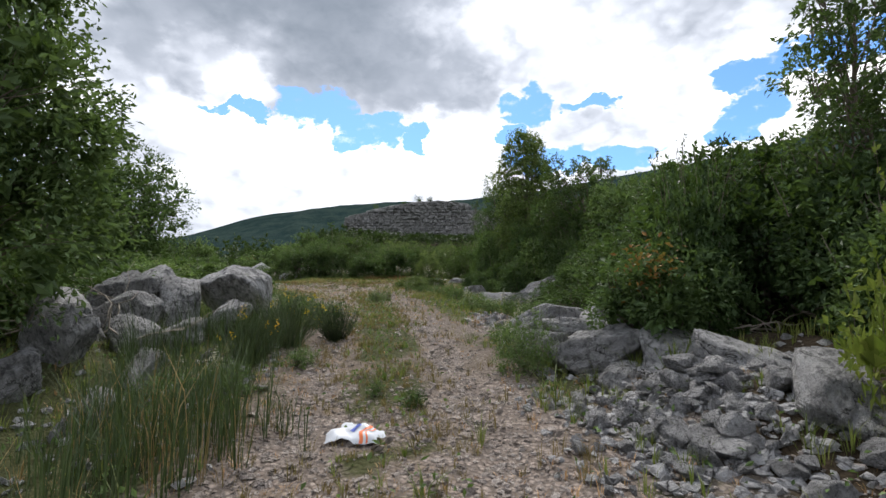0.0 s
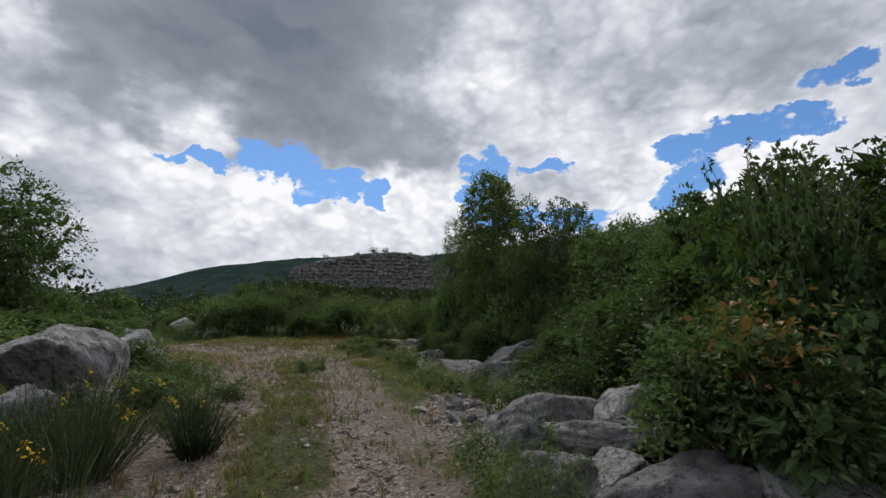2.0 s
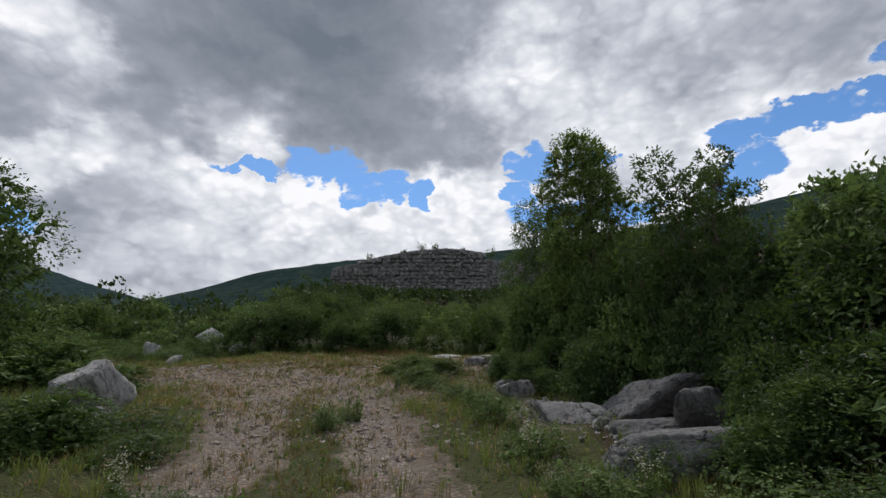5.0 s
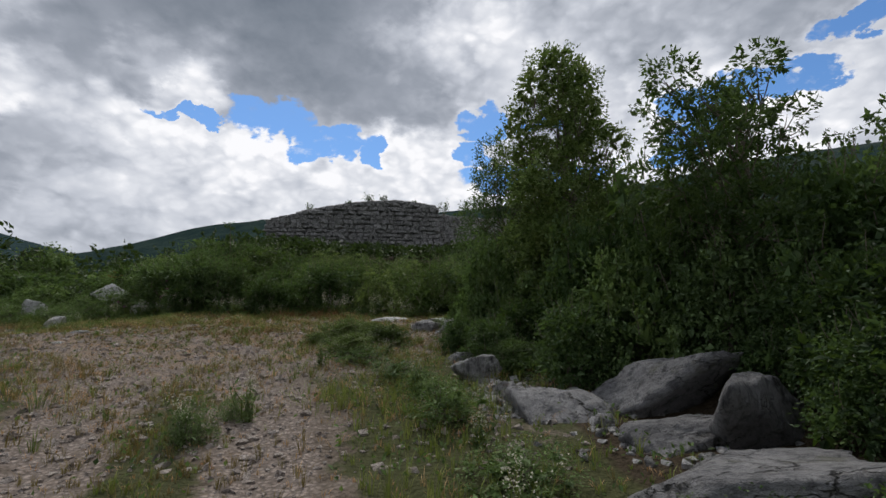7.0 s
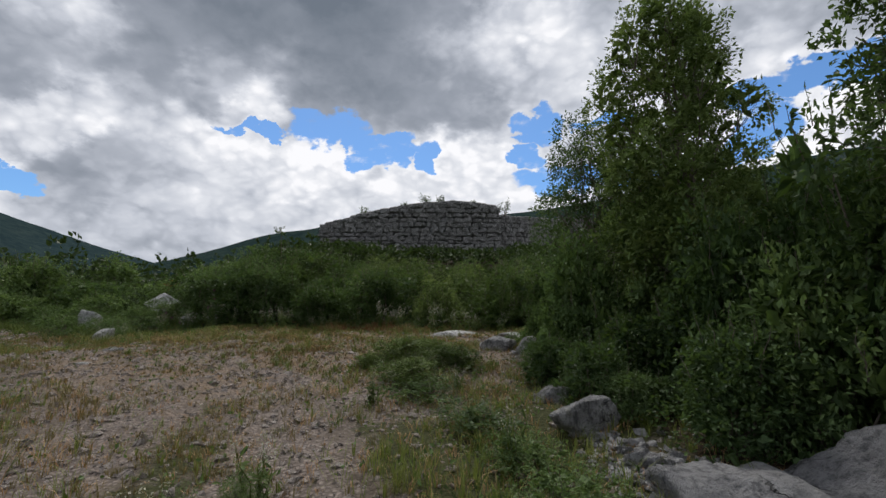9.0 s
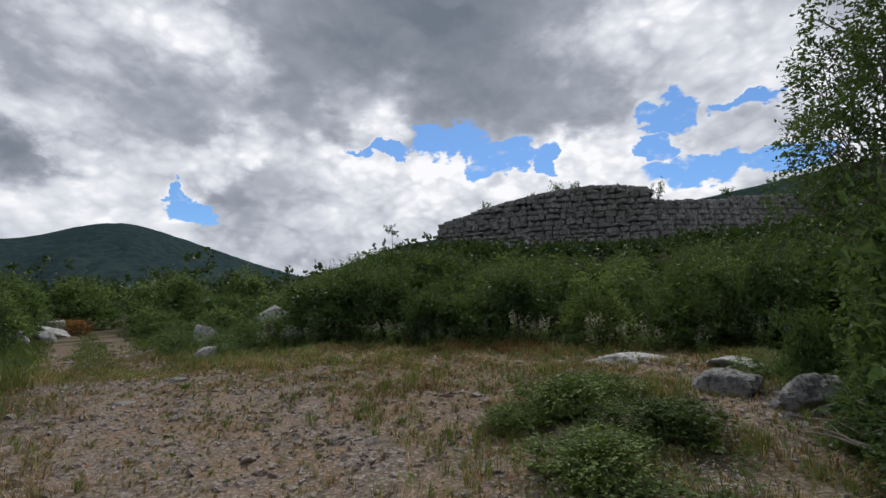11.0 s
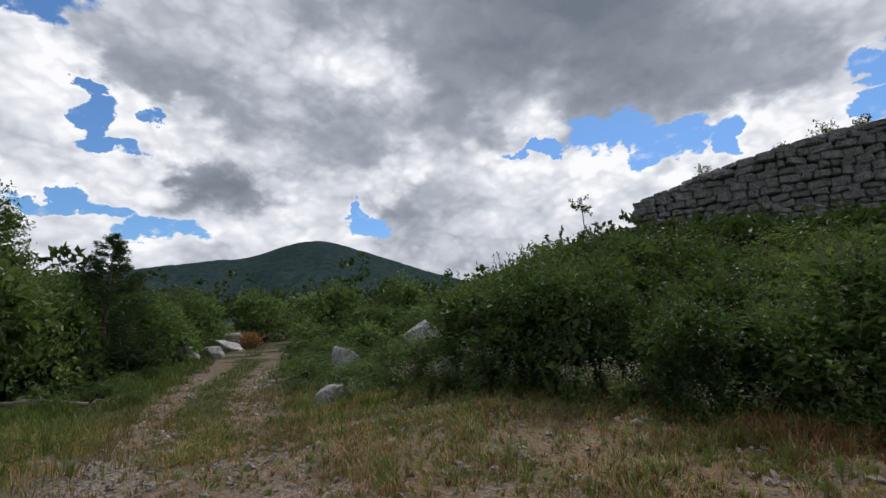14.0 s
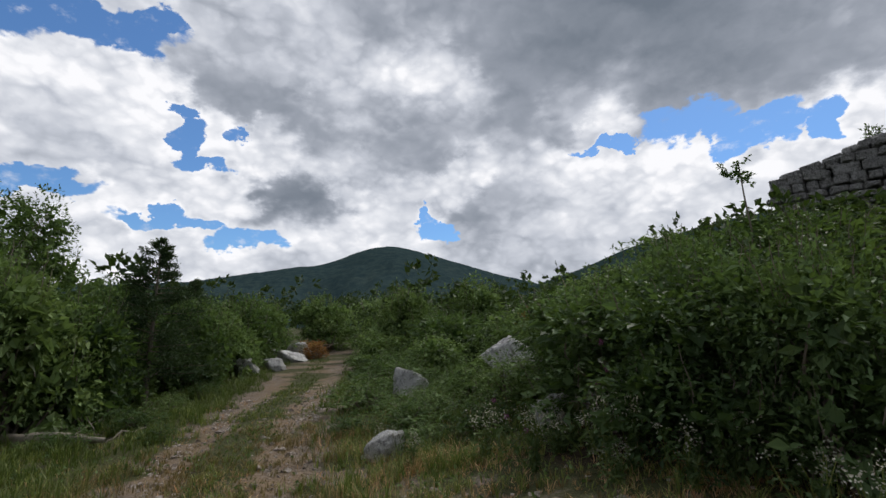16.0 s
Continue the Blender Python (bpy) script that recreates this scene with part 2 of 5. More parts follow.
STRAW = leaf_material("dry_grass", (0.25, 0.16, 0.065, 1), (0.5, 0.37, 0.18, 1), (0.4, 0.22, 0.085, 1), 0.2, 0.7)
SEED = leaf_material("pale_seed_heads", (0.42, 0.4, 0.3, 1), (0.62, 0.6, 0.5, 1), (0.5, 0.45, 0.32, 1), 0.3)
PETAL = leaf_material("yellow_petals", (0.6, 0.42, 0.02, 1), (0.75, 0.6, 0.04, 1), (0.7, 0.5, 0.02, 1), 0.3)


def bark_material():
    m, n = material("bark")
    where = n.add("ShaderNodeTexCoord").outputs["Object"]
    long_grain = n.noise(n.vec("MULTIPLY", where, (9, 9, 2)), 3.0, 5.0, 0.6)
    c = n.mix(long_grain, (0.07, 0.055, 0.04, 1), (0.24, 0.2, 0.16, 1))
    finish(n, c, 0.9, long_grain, 0.7, 0.02)
    return m


BARK = bark_material()


def dead_wood_material():
    m, n = material("dead_wood")
    where = n.add("ShaderNodeTexCoord").outputs["Object"]
    grain = n.noise(n.vec("MULTIPLY", where, (14, 14, 3)), 2.0, 4.0)
    finish(n, n.mix(grain, (0.16, 0.13, 0.1, 1), (0.42, 0.37, 0.31, 1)), 0.9, grain, 0.6, 0.01)
    return m


DEAD_WOOD = dead_wood_material()


def limestone_material(name, pale, grey, dark):
    m, n = material(name)
    where = n.add("ShaderNodeTexCoord").outputs["Object"]
    each = n.add("ShaderNodeObjectInfo").outputs["Random"]
    isle = n.add("ShaderNodeNewGeometry").outputs["Random Per Island"]
    where = n.vec("ADD", where, n.vec("SCALE", (7.0, 3.0, 5.0), scale=each))
    big = n.noise(where, 2.3, 6.0, 0.62)
    streak = n.noise(n.vec("MULTIPLY", where, (5, 5, 1.4)), 2.5, 5.0, 0.65)
    grain = n.noise(where, 38.0, 4.0, 0.7)
    pits = n.noise(where, 11.0, 6.0, 0.72)
    c = n.mix(n.step(big, 0.35, 0.62), grey, pale)
    c = n.mix(n.step(streak, 0.47, 0.66, 0.0, 0.8), c, dark)
    c = n.mix(n.step(pits, 0.52, 0.7, 0.0, 0.75), c, dark)
    c = n.mix(n.step(grain, 0.5, 0.8, 0.0, 0.3), c, (0.5, 0.48, 0.45, 1))
    bent_at = n.vec("ADD", where, n.vec("SCALE", n.noise(where, 6.0, 3.0, 0.6, True), scale=0.25))
    joint = n.add("ShaderNodeTexVoronoi", {"feature": "DISTANCE_TO_EDGE"}, Vector=n.vec("MULTIPLY", bent_at, (1.0, 0.6, 2.0)), Scale=2.2).outputs["Distance"]
    gap = n.math("MULTIPLY", n.step(joint, 0.022, 0.003), n.step(n.noise(where, 2.0, 3.0), 0.4, 0.6))
    c = n.mix(n.math("MULTIPLY", gap, 0.8), c, (0.03, 0.028, 0.026, 1))
    moss = n.step(n.noise(where, 3.7, 4.0), 0.62, 0.72, 0.0, 0.35)
    c = n.mix(moss, c, (0.12, 0.12, 0.06, 1))
    c = n.add("ShaderNodeHueSaturation", Color=c, Value=n.math("ADD", 0.8, n.math("MULTIPLY", n.math("ADD", each, isle), 0.22))).outputs[0]
    h = n.math("ADD", n.math("MULTIPLY", pits, 1.0), n.math("MULTIPLY", grain, 0.25))
    h = n.math("ADD", h, n.math("MULTIPLY", streak, 0.7))
    h = n.math("SUBTRACT", h, n.math("MULTIPLY", gap, 0.8))
    finish(n, c, 0.9, h, 1.0, 0.09, 0.2)
    return m


LIMESTONE = limestone_material("limestone", (0.42, 0.412, 0.405, 1), (0.25, 0.246, 0.246, 1), (0.07, 0.069, 0.07, 1))
RUBBLE = limestone_material("pale_rubble", (0.46, 0.45, 0.45, 1), (0.3, 0.295, 0.295, 1), (0.13, 0.127, 0.127, 1))
WHITE_STONE = limestone_material("white_limestone", (0.7, 0.69, 0.67, 1), (0.52, 0.51, 0.5, 1), (0.2, 0.195, 0.19, 1))
# smooth grey stone, darkened further to carry the deep shade of the canopy
GREY_SHADED_STONE = limestone_material("smooth_shaded_grey_limestone", (0.27, 0.265, 0.265, 1), (0.2, 0.197, 0.2, 1), (0.085, 0.084, 0.088, 1))
# limestone darkened as the tree's shade on two boulders; the wall core shares it
DARK_SHADED_STONE = limestone_material("dark_shaded_limestone", (0.3, 0.29, 0.28, 1), (0.2, 0.19, 0.19, 1), (0.08, 0.08, 0.08, 1))
WALL_STONE = limestone_material("weathered_wall_stone", (0.4, 0.39, 0.375, 1), (0.27, 0.262, 0.25, 1), (0.095, 0.093, 0.09, 1))
GRAVEL = limestone_material("gravel_stone", (0.52, 0.455, 0.41, 1), (0.38, 0.325, 0.285, 1), (0.22, 0.18, 0.155, 1))


def ground_material():
    m, n = material("ground")
    where = n.add("ShaderNodeTexCoord").outputs["Object"]
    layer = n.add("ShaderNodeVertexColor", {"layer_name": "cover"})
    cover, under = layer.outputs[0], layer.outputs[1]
    split = n.add("ShaderNodeSeparateColor", Color=cover)
    patch = n.noise(where, 1.6, 6.0, 0.65)
    grit = n.noise(where, 45.0, 4.0, 0.7)
    cells = n.add("ShaderNodeTexVoronoi", Vector=n.vec("ADD", where, n.vec("SCALE", n.noise(where, 14.0, 2.0, 0.5, True), scale=0.05)), Scale=22.0)
    cells.inputs["Randomness"].default_value = 1.0
    edge = n.step(cells.outputs["Distance"], 0.2, 0.75)
    tone = n.add("ShaderNodeSeparateColor", Color=cells.outputs["Color"]).outputs[0]
    stone = n.mix(tone, (0.19, 0.15, 0.125, 1), (0.36, 0.3, 0.26, 1))
    stone = n.mix(n.math("MULTIPLY", edge, 0.8), stone, (0.11, 0.09, 0.075, 1))
    soil = n.mix(n.step(patch, 0.38, 0.68), n.mix(tone, (0.08, 0.062, 0.045, 1), (0.18, 0.145, 0.115, 1)), n.mix(edge, (0.27, 0.225, 0.19, 1), (0.13, 0.105, 0.085, 1)))
    turf = n.mix(grit, (0.03, 0.036, 0.014, 1), (0.085, 0.085, 0.035, 1))
    straw = n.mix(n.noise(where, 6.0, 5.0), (0.15, 0.095, 0.05, 1), (0.3, 0.205, 0.11, 1))
    jitter = n.math("MULTIPLY", n.math("SUBTRACT", n.noise(where, 3.0, 5.0, 0.7), 0.5), 1.3)
    c = n.mix(n.step(n.math("ADD", split.outputs[0], jitter), 0.15, 0.5), soil, stone)
    c = n.mix(n.step(n.math("ADD", split.outputs[2], jitter), 0.4, 0.85, 0.0, 0.5), c, straw)
    c = n.mix(n.step(n.math("ADD", split.outputs[1], jitter), 0.4, 0.7), c, turf)
    # brown of dead leaves, taken darker to stand for deep shade under the scrub
    shaded_litter = n.mix(n.noise(where, 20.0, 5.0, 0.7), (0.018, 0.013, 0.008, 1), (0.075, 0.055, 0.034, 1))
    c = n.mix(n.step(n.math("ADD", under, n.math("MULTIPLY", jitter, 0.4)), 0.3, 0.6), c, shaded_litter)
    h = n.math("ADD", n.math("MULTIPLY", edge, -0.7), n.math("MULTIPLY", grit, 0.4))
    finish(n, c, 0.95, h, 0.8, 0.03, 0.15)
    return m


GROUND = ground_material()


def forest_slope_material(name, a, b, c3):
    m, n = material(name)
    where = n.add("ShaderNodeTexCoord").outputs["Object"]
    crowns = n.noise(where, 0.05, 6.0, 0.7)
    woods = n.noise(where, 0.008, 5.0, 0.6)
    c = n.mix(n.step(crowns, 0.35, 0.65), a, b)
    c = n.mix(n.step(woods, 0.55, 0.7, 0.0, 0.6), c, c3)
    finish(n, c, 1.0, crowns, 1.0, 6.0, 0.0)
    return m


# the haze of distance is put into these greens as extra blue
FAR_SLOPE = forest_slope_material("hazy_forested_mountain", (0.022, 0.04, 0.045, 1), (0.04, 0.062, 0.06, 1), (0.052, 0.074, 0.068, 1))
NEAR_SLOPE = forest_slope_material("hazy_scrub_hillside", (0.018, 0.034, 0.034, 1), (0.036, 0.056, 0.048, 1), (0.058, 0.072, 0.064, 1))


def plain_material(name, colour, rough, var=0.12):
    m, n = material(name)
    where = n.add("ShaderNodeTexCoord").outputs["Object"]
    k = n.noise(where, 18.0, 4.0)
    c = n.add("ShaderNodeHueSaturation", Color=colour, Value=n.math("ADD", 1.0 - var, n.math("MULTIPLY", k, 2 * var))).outputs[0]
    finish(n, c, rough, k, 0.3, 0.01)
    return m


PLASTIC = plain_material("white_plastic_film", (0.6, 0.62, 0.66, 1), 0.35)
ORANGE = plain_material("orange_print", (0.8, 0.2, 0.07, 1), 0.4)
BLUE_PRINT = plain_material("blue_print", (0.12, 0.16, 0.5, 1), 0.4)
THISTLE = plain_material("thistle_purple", (0.25, 0.09, 0.17, 1), 0.8)


# ------------------------------------------------------------------ building helpers
def raw_mesh(name, verts, faces, mat, smooth=False):
    me = bpy.data.meshes.new(name)
    me.from_pydata(np.asarray(verts, dtype=float).tolist(), [], [list(map(int, f)) for f in np.asarray(faces)] if isinstance(faces, np.ndarray) else faces)
    me.materials.append(mat)
    if smooth:
        me.polygons.foreach_set("use_smooth", [True] * len(me.polygons))
    me.update()
    return me


def part(name, me, parent, label=""):
    ob = new(name, me)
    ob.parent = parent
    if label:
        ob["label"] = label
    return ob


def ss(a, b, v):
    k = np.clip((np.asarray(v, dtype=float) - a) / (b - a), 0, 1)
    return k * k * (3 - 2 * k)


# ------------------------------------------------------------------ lie of the land
LAND_Y = (-900, -40, -10, 0, 4.3, 8.3, 10, 13.4, 16, 20, 24, 30, 60, 300, 900)
LAND_Z = (-12, -4, -1.4, 0, 0.62, 1.24, 1.38, 1.68, 1.95, 2.5, 2.95, 3.6, 6, 14, 20)
TRACK = np.array([(-0.4, -6), (-0.4, 3.3), (-0.8, 6.5), (-2.2, 13.6), (-3.6, 17), (-6.5, 19.9), (-10, 21.9), (-13.5, 23.7), (-19, 27.8), (-28, 34)])


def track_offset(x, y):
    """Distance from the middle of the track, vectorised."""
    best = np.full(np.shape(x), 1e9)
    for (ax, ay), (bx, by) in zip(TRACK[:-1], TRACK[1:]):
        dx, dy = bx - ax, by - ay
        k = np.clip(((x - ax) * dx + (y - ay) * dy) / (dx * dx + dy * dy), 0, 1)
        best = np.minimum(best, np.hypot(x - ax - k * dx, y - ay - k * dy))
    return best


def lumps(x, y):
    return (np.sin(x * 1.7 + 0.6 * np.sin(y * 1.3)) * np.sin(y * 1.9 + 1.1) * 0.5 + np.sin(x * 4.1 + y * 2.3) * 0.22 + np.sin(y * 5.3 - x * 3.1 + 2) * 0.2)


def land(x, y):
    x, y = np.asarray(x, dtype=float), np.asarray(y, dtype=float)
    z = np.interp(y, LAND_Y, LAND_Z)
    z = z + 2.3 * ss(24.5, 34, y) * ss(-13.5, -8.5, x) * (1 - ss(45, 90, y))
    x0 = np.interp(y, (-5, 2, 4, 6, 8, 11, 13, 16, 19, 23, 27), (2.2, 2.6, 3.0, 2.8, 2.2, 2.1, 2.9, 2.6, 2.0, 2.6, 5))
    z = z + (0.35 * ss(0, 0.9, x - x0) + 0.22 * np.clip(x - x0 - 0.8, 0, 14)) * (1 - ss(60, 120, x))
    z = z - (0.42 * ss(6.5, 10.5, -x) + 0.2 * ss(14, 20, -x)) * ss(19.5, 22.5, y) * (1 - ss(60, 90, y))
    z = z + 0.45 * np.exp(-(((x - 2.9) / 1.0) ** 2 + ((y - 4.3) / 1.6) ** 2) ** 2)
    x1 = np.interp(y, (-5, 2, 8, 12, 20, 40), (-2.7, -2.8, -3.6, -6, -17, -40))
    z = z + 0.3 * ss(0, 1.2, x1 - x)
    t = track_offset(x, y)
    rut = np.exp(-((t - 0.78) / 0.3) ** 2)
    near = 1 - ss(50, 90, np.hypot(x, y - 15))
    return z + (0.05 * lumps(x, y) * ss(0.5, 2.5, t) - 0.05 * rut + 0.012 * lumps(x * 3, y * 3)) * near


def cover(x, y):
    """Share of gravel, green and dry grass."""
    x, y = np.asarray(x, dtype=float), np.asarray(y, dtype=float)
    t = track_offset(x, y) + 0.22 * lumps(x * 1.4, y * 1.4) + 0.1 * lumps(x * 4.3, y * 4.3)
    wide = 0.23 - 0.06 * ss(7, 10, -x) + 0.25 * ss(11, 14, y) * (1 - ss(20, 22, y))
    gravel = np.exp(-((t - 0.78) / wide) ** 2)
    gravel = np.maximum(gravel, (0.62 + 0.5 * lumps(x * 0.9, y * 1.1)) * np.exp(-(((x + 3.2) / 3.6) ** 2 + ((y - 18.4) / 2.7) ** 2) ** 1.6))
    gravel = np.maximum(gravel, (0.6 + 0.5 * lumps(x * 2, y * 2)) * (1 - ss(0, 0.6, np.abs(x + 0.3) - 1.0)) * (1 - ss(4.5, 6.5, y)))
    gravel = np.maximum(gravel, 0.5 * np.exp(-(((x - 1.8) / 0.9) ** 2 + ((y - 3.5) / 2.0) ** 2) ** 2))
    gravel = np.maximum(gravel, np.exp(-(((x - 0.9) / 0.6) ** 2 + ((y - 9.0) / 1.6) ** 2) ** 2))
    gravel = np.maximum(gravel, 0.35 * np.exp(-(((x - 1.6) / 1.2) ** 2 + ((y - 14.6) / 1.8) ** 2) ** 2))
    gravel = np.maximum(gravel, 0.95 * np.exp(-(((x - 0.3) / 1.5) ** 2 + ((y - 21.2) / 1.9) ** 2) ** 2))
    dry = np.exp(-((y - 22.6 - 0.02 * x) / 2.1) ** 2) * (0.8 + 0.5 * lumps(x * 1.3, y * 1.3)) * ss(-12, -9, x) * (1 - ss(1.5, 3, x))
    dry = np.maximum(dry, (0.7 - 0.5 * lumps(x * 0.9, y * 1.1)) * np.exp(-(((x + 4.5) / 6) ** 2 + ((y - 20) / 3.5) ** 2)))
    dry = np.maximum(dry, 0.5 * (1 - ss(0.3, 1.6, t)))
    green = ss(1.0, 2.0, t) * (1 - 0.85 * dry) * (1 - gravel)
    green = np.maximum(green, (0.85 + 0.5 * lumps(x * 1.9 + 4, y * 1.1)) * (1 - ss(0.3, 0.6, t)) * (1 - gravel * 0.6) * (1 - 0.7 * ss(15, 17, y) * (1 - ss(21, 23, y))))
    dry = np.maximum(dry, (0.62 + 0.35 * lumps(x * 1.7, y * 1.5)) * np.exp(-(((x + 3.5) / 6.5) ** 2 + ((y - 20) / 4.0) ** 2) ** 2))
    far = ss(19.5, 22, y) * ss(5, 8, -x)
    gravel = gravel * (1 - 0.85 * far)
    dry = np.maximum(dry, 0.75 * far * (1 - ss(0.6, 2.2, t)))
    green = np.maximum(green, far * ss(-0.1, 0.35, lumps(x * 1.6 + 2, y * 1.3)) * (0.9 - 0.4 * np.exp(-((t - 0.78) / 0.2) ** 2)))
    gravel = np.maximum(gravel, 0.3 * np.exp(-(((x + 3.5) / 5.5) ** 2 + ((y - 19) / 3.8) ** 2) ** 2))
    return np.clip(gravel, 0, 1), np.clip(green, 0, 1), np.clip(dry, 0, 1)


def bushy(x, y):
    """Share of bare leaf-strewn ground on both sides, painted dark for the scrub's shade."""
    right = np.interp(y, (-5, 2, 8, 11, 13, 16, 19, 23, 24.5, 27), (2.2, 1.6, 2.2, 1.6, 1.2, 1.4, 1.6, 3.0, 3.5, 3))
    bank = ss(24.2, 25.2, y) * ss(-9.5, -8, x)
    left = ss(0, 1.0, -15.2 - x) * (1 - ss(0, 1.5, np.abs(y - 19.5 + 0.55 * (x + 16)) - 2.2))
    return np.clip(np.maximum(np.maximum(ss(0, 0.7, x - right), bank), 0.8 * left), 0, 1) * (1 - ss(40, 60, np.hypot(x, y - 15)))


def grown(lo, hi, near, far):
    """Grid lines: evenly close between lo and hi, then ever wider out to far."""
    lines = list(np.arange(lo, hi, near))
    out, gap, at = [], near, hi
    while at < far:
        out.append(at)
        gap *= 1.22
        at += gap
    low, gap, at = [], near, lo
    while at > -far:
        gap *= 1.22
        at -= gap
        low.append(at)
    return np.array(low[::-1] + lines + out)


def build_ground():
    gx, gy = grown(-16, 6, 0.18, 3200), grown(-2, 27, 0.18, 3200)
    X, Y = np.meshgrid(gx, gy)
    Z = land(X, Y)
    nx, ny = len(gx), len(gy)
    i = np.arange(nx * ny).reshape(ny, nx)
    faces = np.stack([i[:-1, :-1], i[:-1, 1:], i[1:, 1:], i[1:, :-1]], -1).reshape(-1, 4)
    me = raw_mesh("ground", np.stack([X, Y, Z], -1).reshape(-1, 3), faces, GROUND, True)
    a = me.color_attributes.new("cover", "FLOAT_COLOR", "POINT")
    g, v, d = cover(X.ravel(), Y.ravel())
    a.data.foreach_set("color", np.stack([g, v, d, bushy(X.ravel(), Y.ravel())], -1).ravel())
    tagged(new("ground", me), "stony ground with a rutted gravel track and grass", "ground", kind="structure")


build_ground()


# ------------------------------------------------------------------ mountains
def mountain(name, label, ridge, dist, mat, seed, near=0.25):
    """A long hillside whose skyline stands at the given azimuths and elevations."""
    ra, re = zip(*ridge)
    azs = np.linspace(ra[0], ra[-1], 260)
    crest = np.interp(azs, ra, re)
    k = np.ones(7) / 7
    crest = np.convolve(np.pad(crest, 3, mode="edge"), k, "valid")
    rings = np.concatenate([np.linspace(near, 1, 26), (1.15, 1.5)])
    verts = []
    for r in rings:
        up = min(r, 1.0)
        share = ss(near * 0.6, 1.0, up) ** 0.9 if r <= 1 else 1 - 0.5 * (r - 1)
        for a, e in zip(azs, crest):
            d = dist * r
            p = Vector((a * 0.11, r * 5, seed))
            lift = noise.fractal(p, 1.0, 2.0, 5) * 0.05 * dist * (1 - abs(2 * up - 1)) * up
            fuzz = noise.fractal(Vector((a * 2.5, r * 30, seed)), 0.8, 2.0, 4) * dist * 0.0016
            z = 2.5 + math.tan(radians(e)) * d * float(share) + lift + fuzz
            verts.append((-math.sin(radians(a)) * d, 8 + math.cos(radians(a)) * d, z))
    n = len(azs)
    i = np.arange(len(rings) * n).reshape(len(rings), n)
    faces = np.stack([i[:-1, :-1], i[1:, :-1], i[1:, 1:], i[:-1, 1:]], -1).reshape(-1, 4)
    tagged(new(name, raw_mesh(name, verts, faces, mat, True)), label, "mountain", kind="structure")


PEAK = [(16, 3.0), (28, 4.6), (34.4, 6.6), (38.4, 7.5), (41.5, 8.5), (44.5, 9.4), (47.5, 10.25), (50, 10.9), (51.6, 11.05), (53.5, 10.7),
        (56.5, 9.6), (58.4, 8.6), (62.6, 8.0), (67, 7.2), (75, 5.6), (90, 5.0), (110, 6.5), (140, 5.0), (175, 4.0)]
HILL = [(-178, 3), (-140, 5), (-100, 8), (-70, 13), (-50, 15.8), (-41, 16.3), (-34.5, 16.0), (-30, 15.3), (-23, 15.0), (-10, 13.6), (0, 12.7), (9, 12.5),
        (13, 11.7), (16, 11.4), (19, 10.8), (21.7, 10.4), (23.6, 10.0), (25.5, 9.0), (28, 8.0), (30.5, 7.1), (34, 6.2), (40, 4.0), (48, 2.0)]
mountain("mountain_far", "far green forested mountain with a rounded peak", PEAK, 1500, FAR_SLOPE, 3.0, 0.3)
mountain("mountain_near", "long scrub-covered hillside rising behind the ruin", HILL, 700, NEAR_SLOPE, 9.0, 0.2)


# ------------------------------------------------------------------ rocks
def rock_mesh(name, seed, mat, detail=4, planes=9, rough=0.1, sharp=80):
    """A blocky weathered stone of about unit size: a ball cut by random planes, then roughened."""
    rng = np.random.default_rng(seed)
    bm = bmesh.new()
    bmesh.ops.create_icosphere(bm, subdivisions=detail, radius=1)
    d = np.array([v.co[:] for v in bm.verts])
    d /= np.linalg.norm(d, axis=1)[:, None]
    nrm = rng.normal(size=(planes, 3))
    nrm /= np.linalg.norm(nrm, axis=1)[:, None]
    nrm = np.concatenate([nrm, -nrm[:4] + rng.normal(size=(4, 3)) * 0.2, [(0, 0, 1), (0, 0, -1)]])
    h = rng.uniform(0.33, 0.52, len(nrm))
    bed = Vector((rng.normal() * 0.4, rng.normal() * 0.4, 1)).normalized()
    k = np.clip(d @ nrm.T, 0, None) / h
    r = (k ** sharp).sum(1) ** (-1 / sharp)
    for v, dd, rr in zip(bm.verts, d, r):
        p = Vector(dd * rr)
        crack = noise.fractal(p * 2.2 + Vector((seed, 0, 0)), 0.9, 2.1, 5) * rough
        ledge = abs(noise.noise(p * 3.1 + Vector((0, seed, 0)))) * rough * 0.8
        layer = (p.dot(bed) * 7 + noise.noise(p * 2.5) * 1.6) % 1.0
        chipped = noise.turbulence(p * 6.0 + Vector((seed, seed, 0)), 4, True) * rough * 0.3
        split = noise.noise(p * 1.7 + Vector((seed * 3.1, seed, 0))) + 0.25 * noise.noise(p * 7.0)
        fissure = 0.06 * max(0.0, 1 - abs(split) / 0.05) * min(1.0, rough * 14)
        v.co = p * (1 + crack - ledge - fissure - chipped - (0.03 if layer < 0.3 else 0.0) * min(1.0, rough * 12))
    bm.normal_update()
    me = bpy.data.meshes.new(name)
    bm.to_mesh(me)
    bm.free()
    me.materials.append(mat)
    me.polygons.foreach_set("use_smooth", [detail > 2] * len(me.polygons))
    return me


def put_rock(name, label, me, x, y, sx, sy, sz, sink=0.3, turn=0.0, tilt=(0, 0), group="", top=None, category="rock"):
    ob = new(name, me)
    z = float(land(x, y)) + sz * (0.5 - sink) if top is None else top - sz * 0.5
    ob.matrix_world = pose(x, y, z, tilt[0], tilt[1], turn) @ Matrix.Diagonal((sx, sy, sz, 1))
    return tagged(ob, label, category, group)


ROCKS = [rock_mesh("rock", 11 + i, LIMESTONE, 5, 9 + i % 4) for i in range(8)]
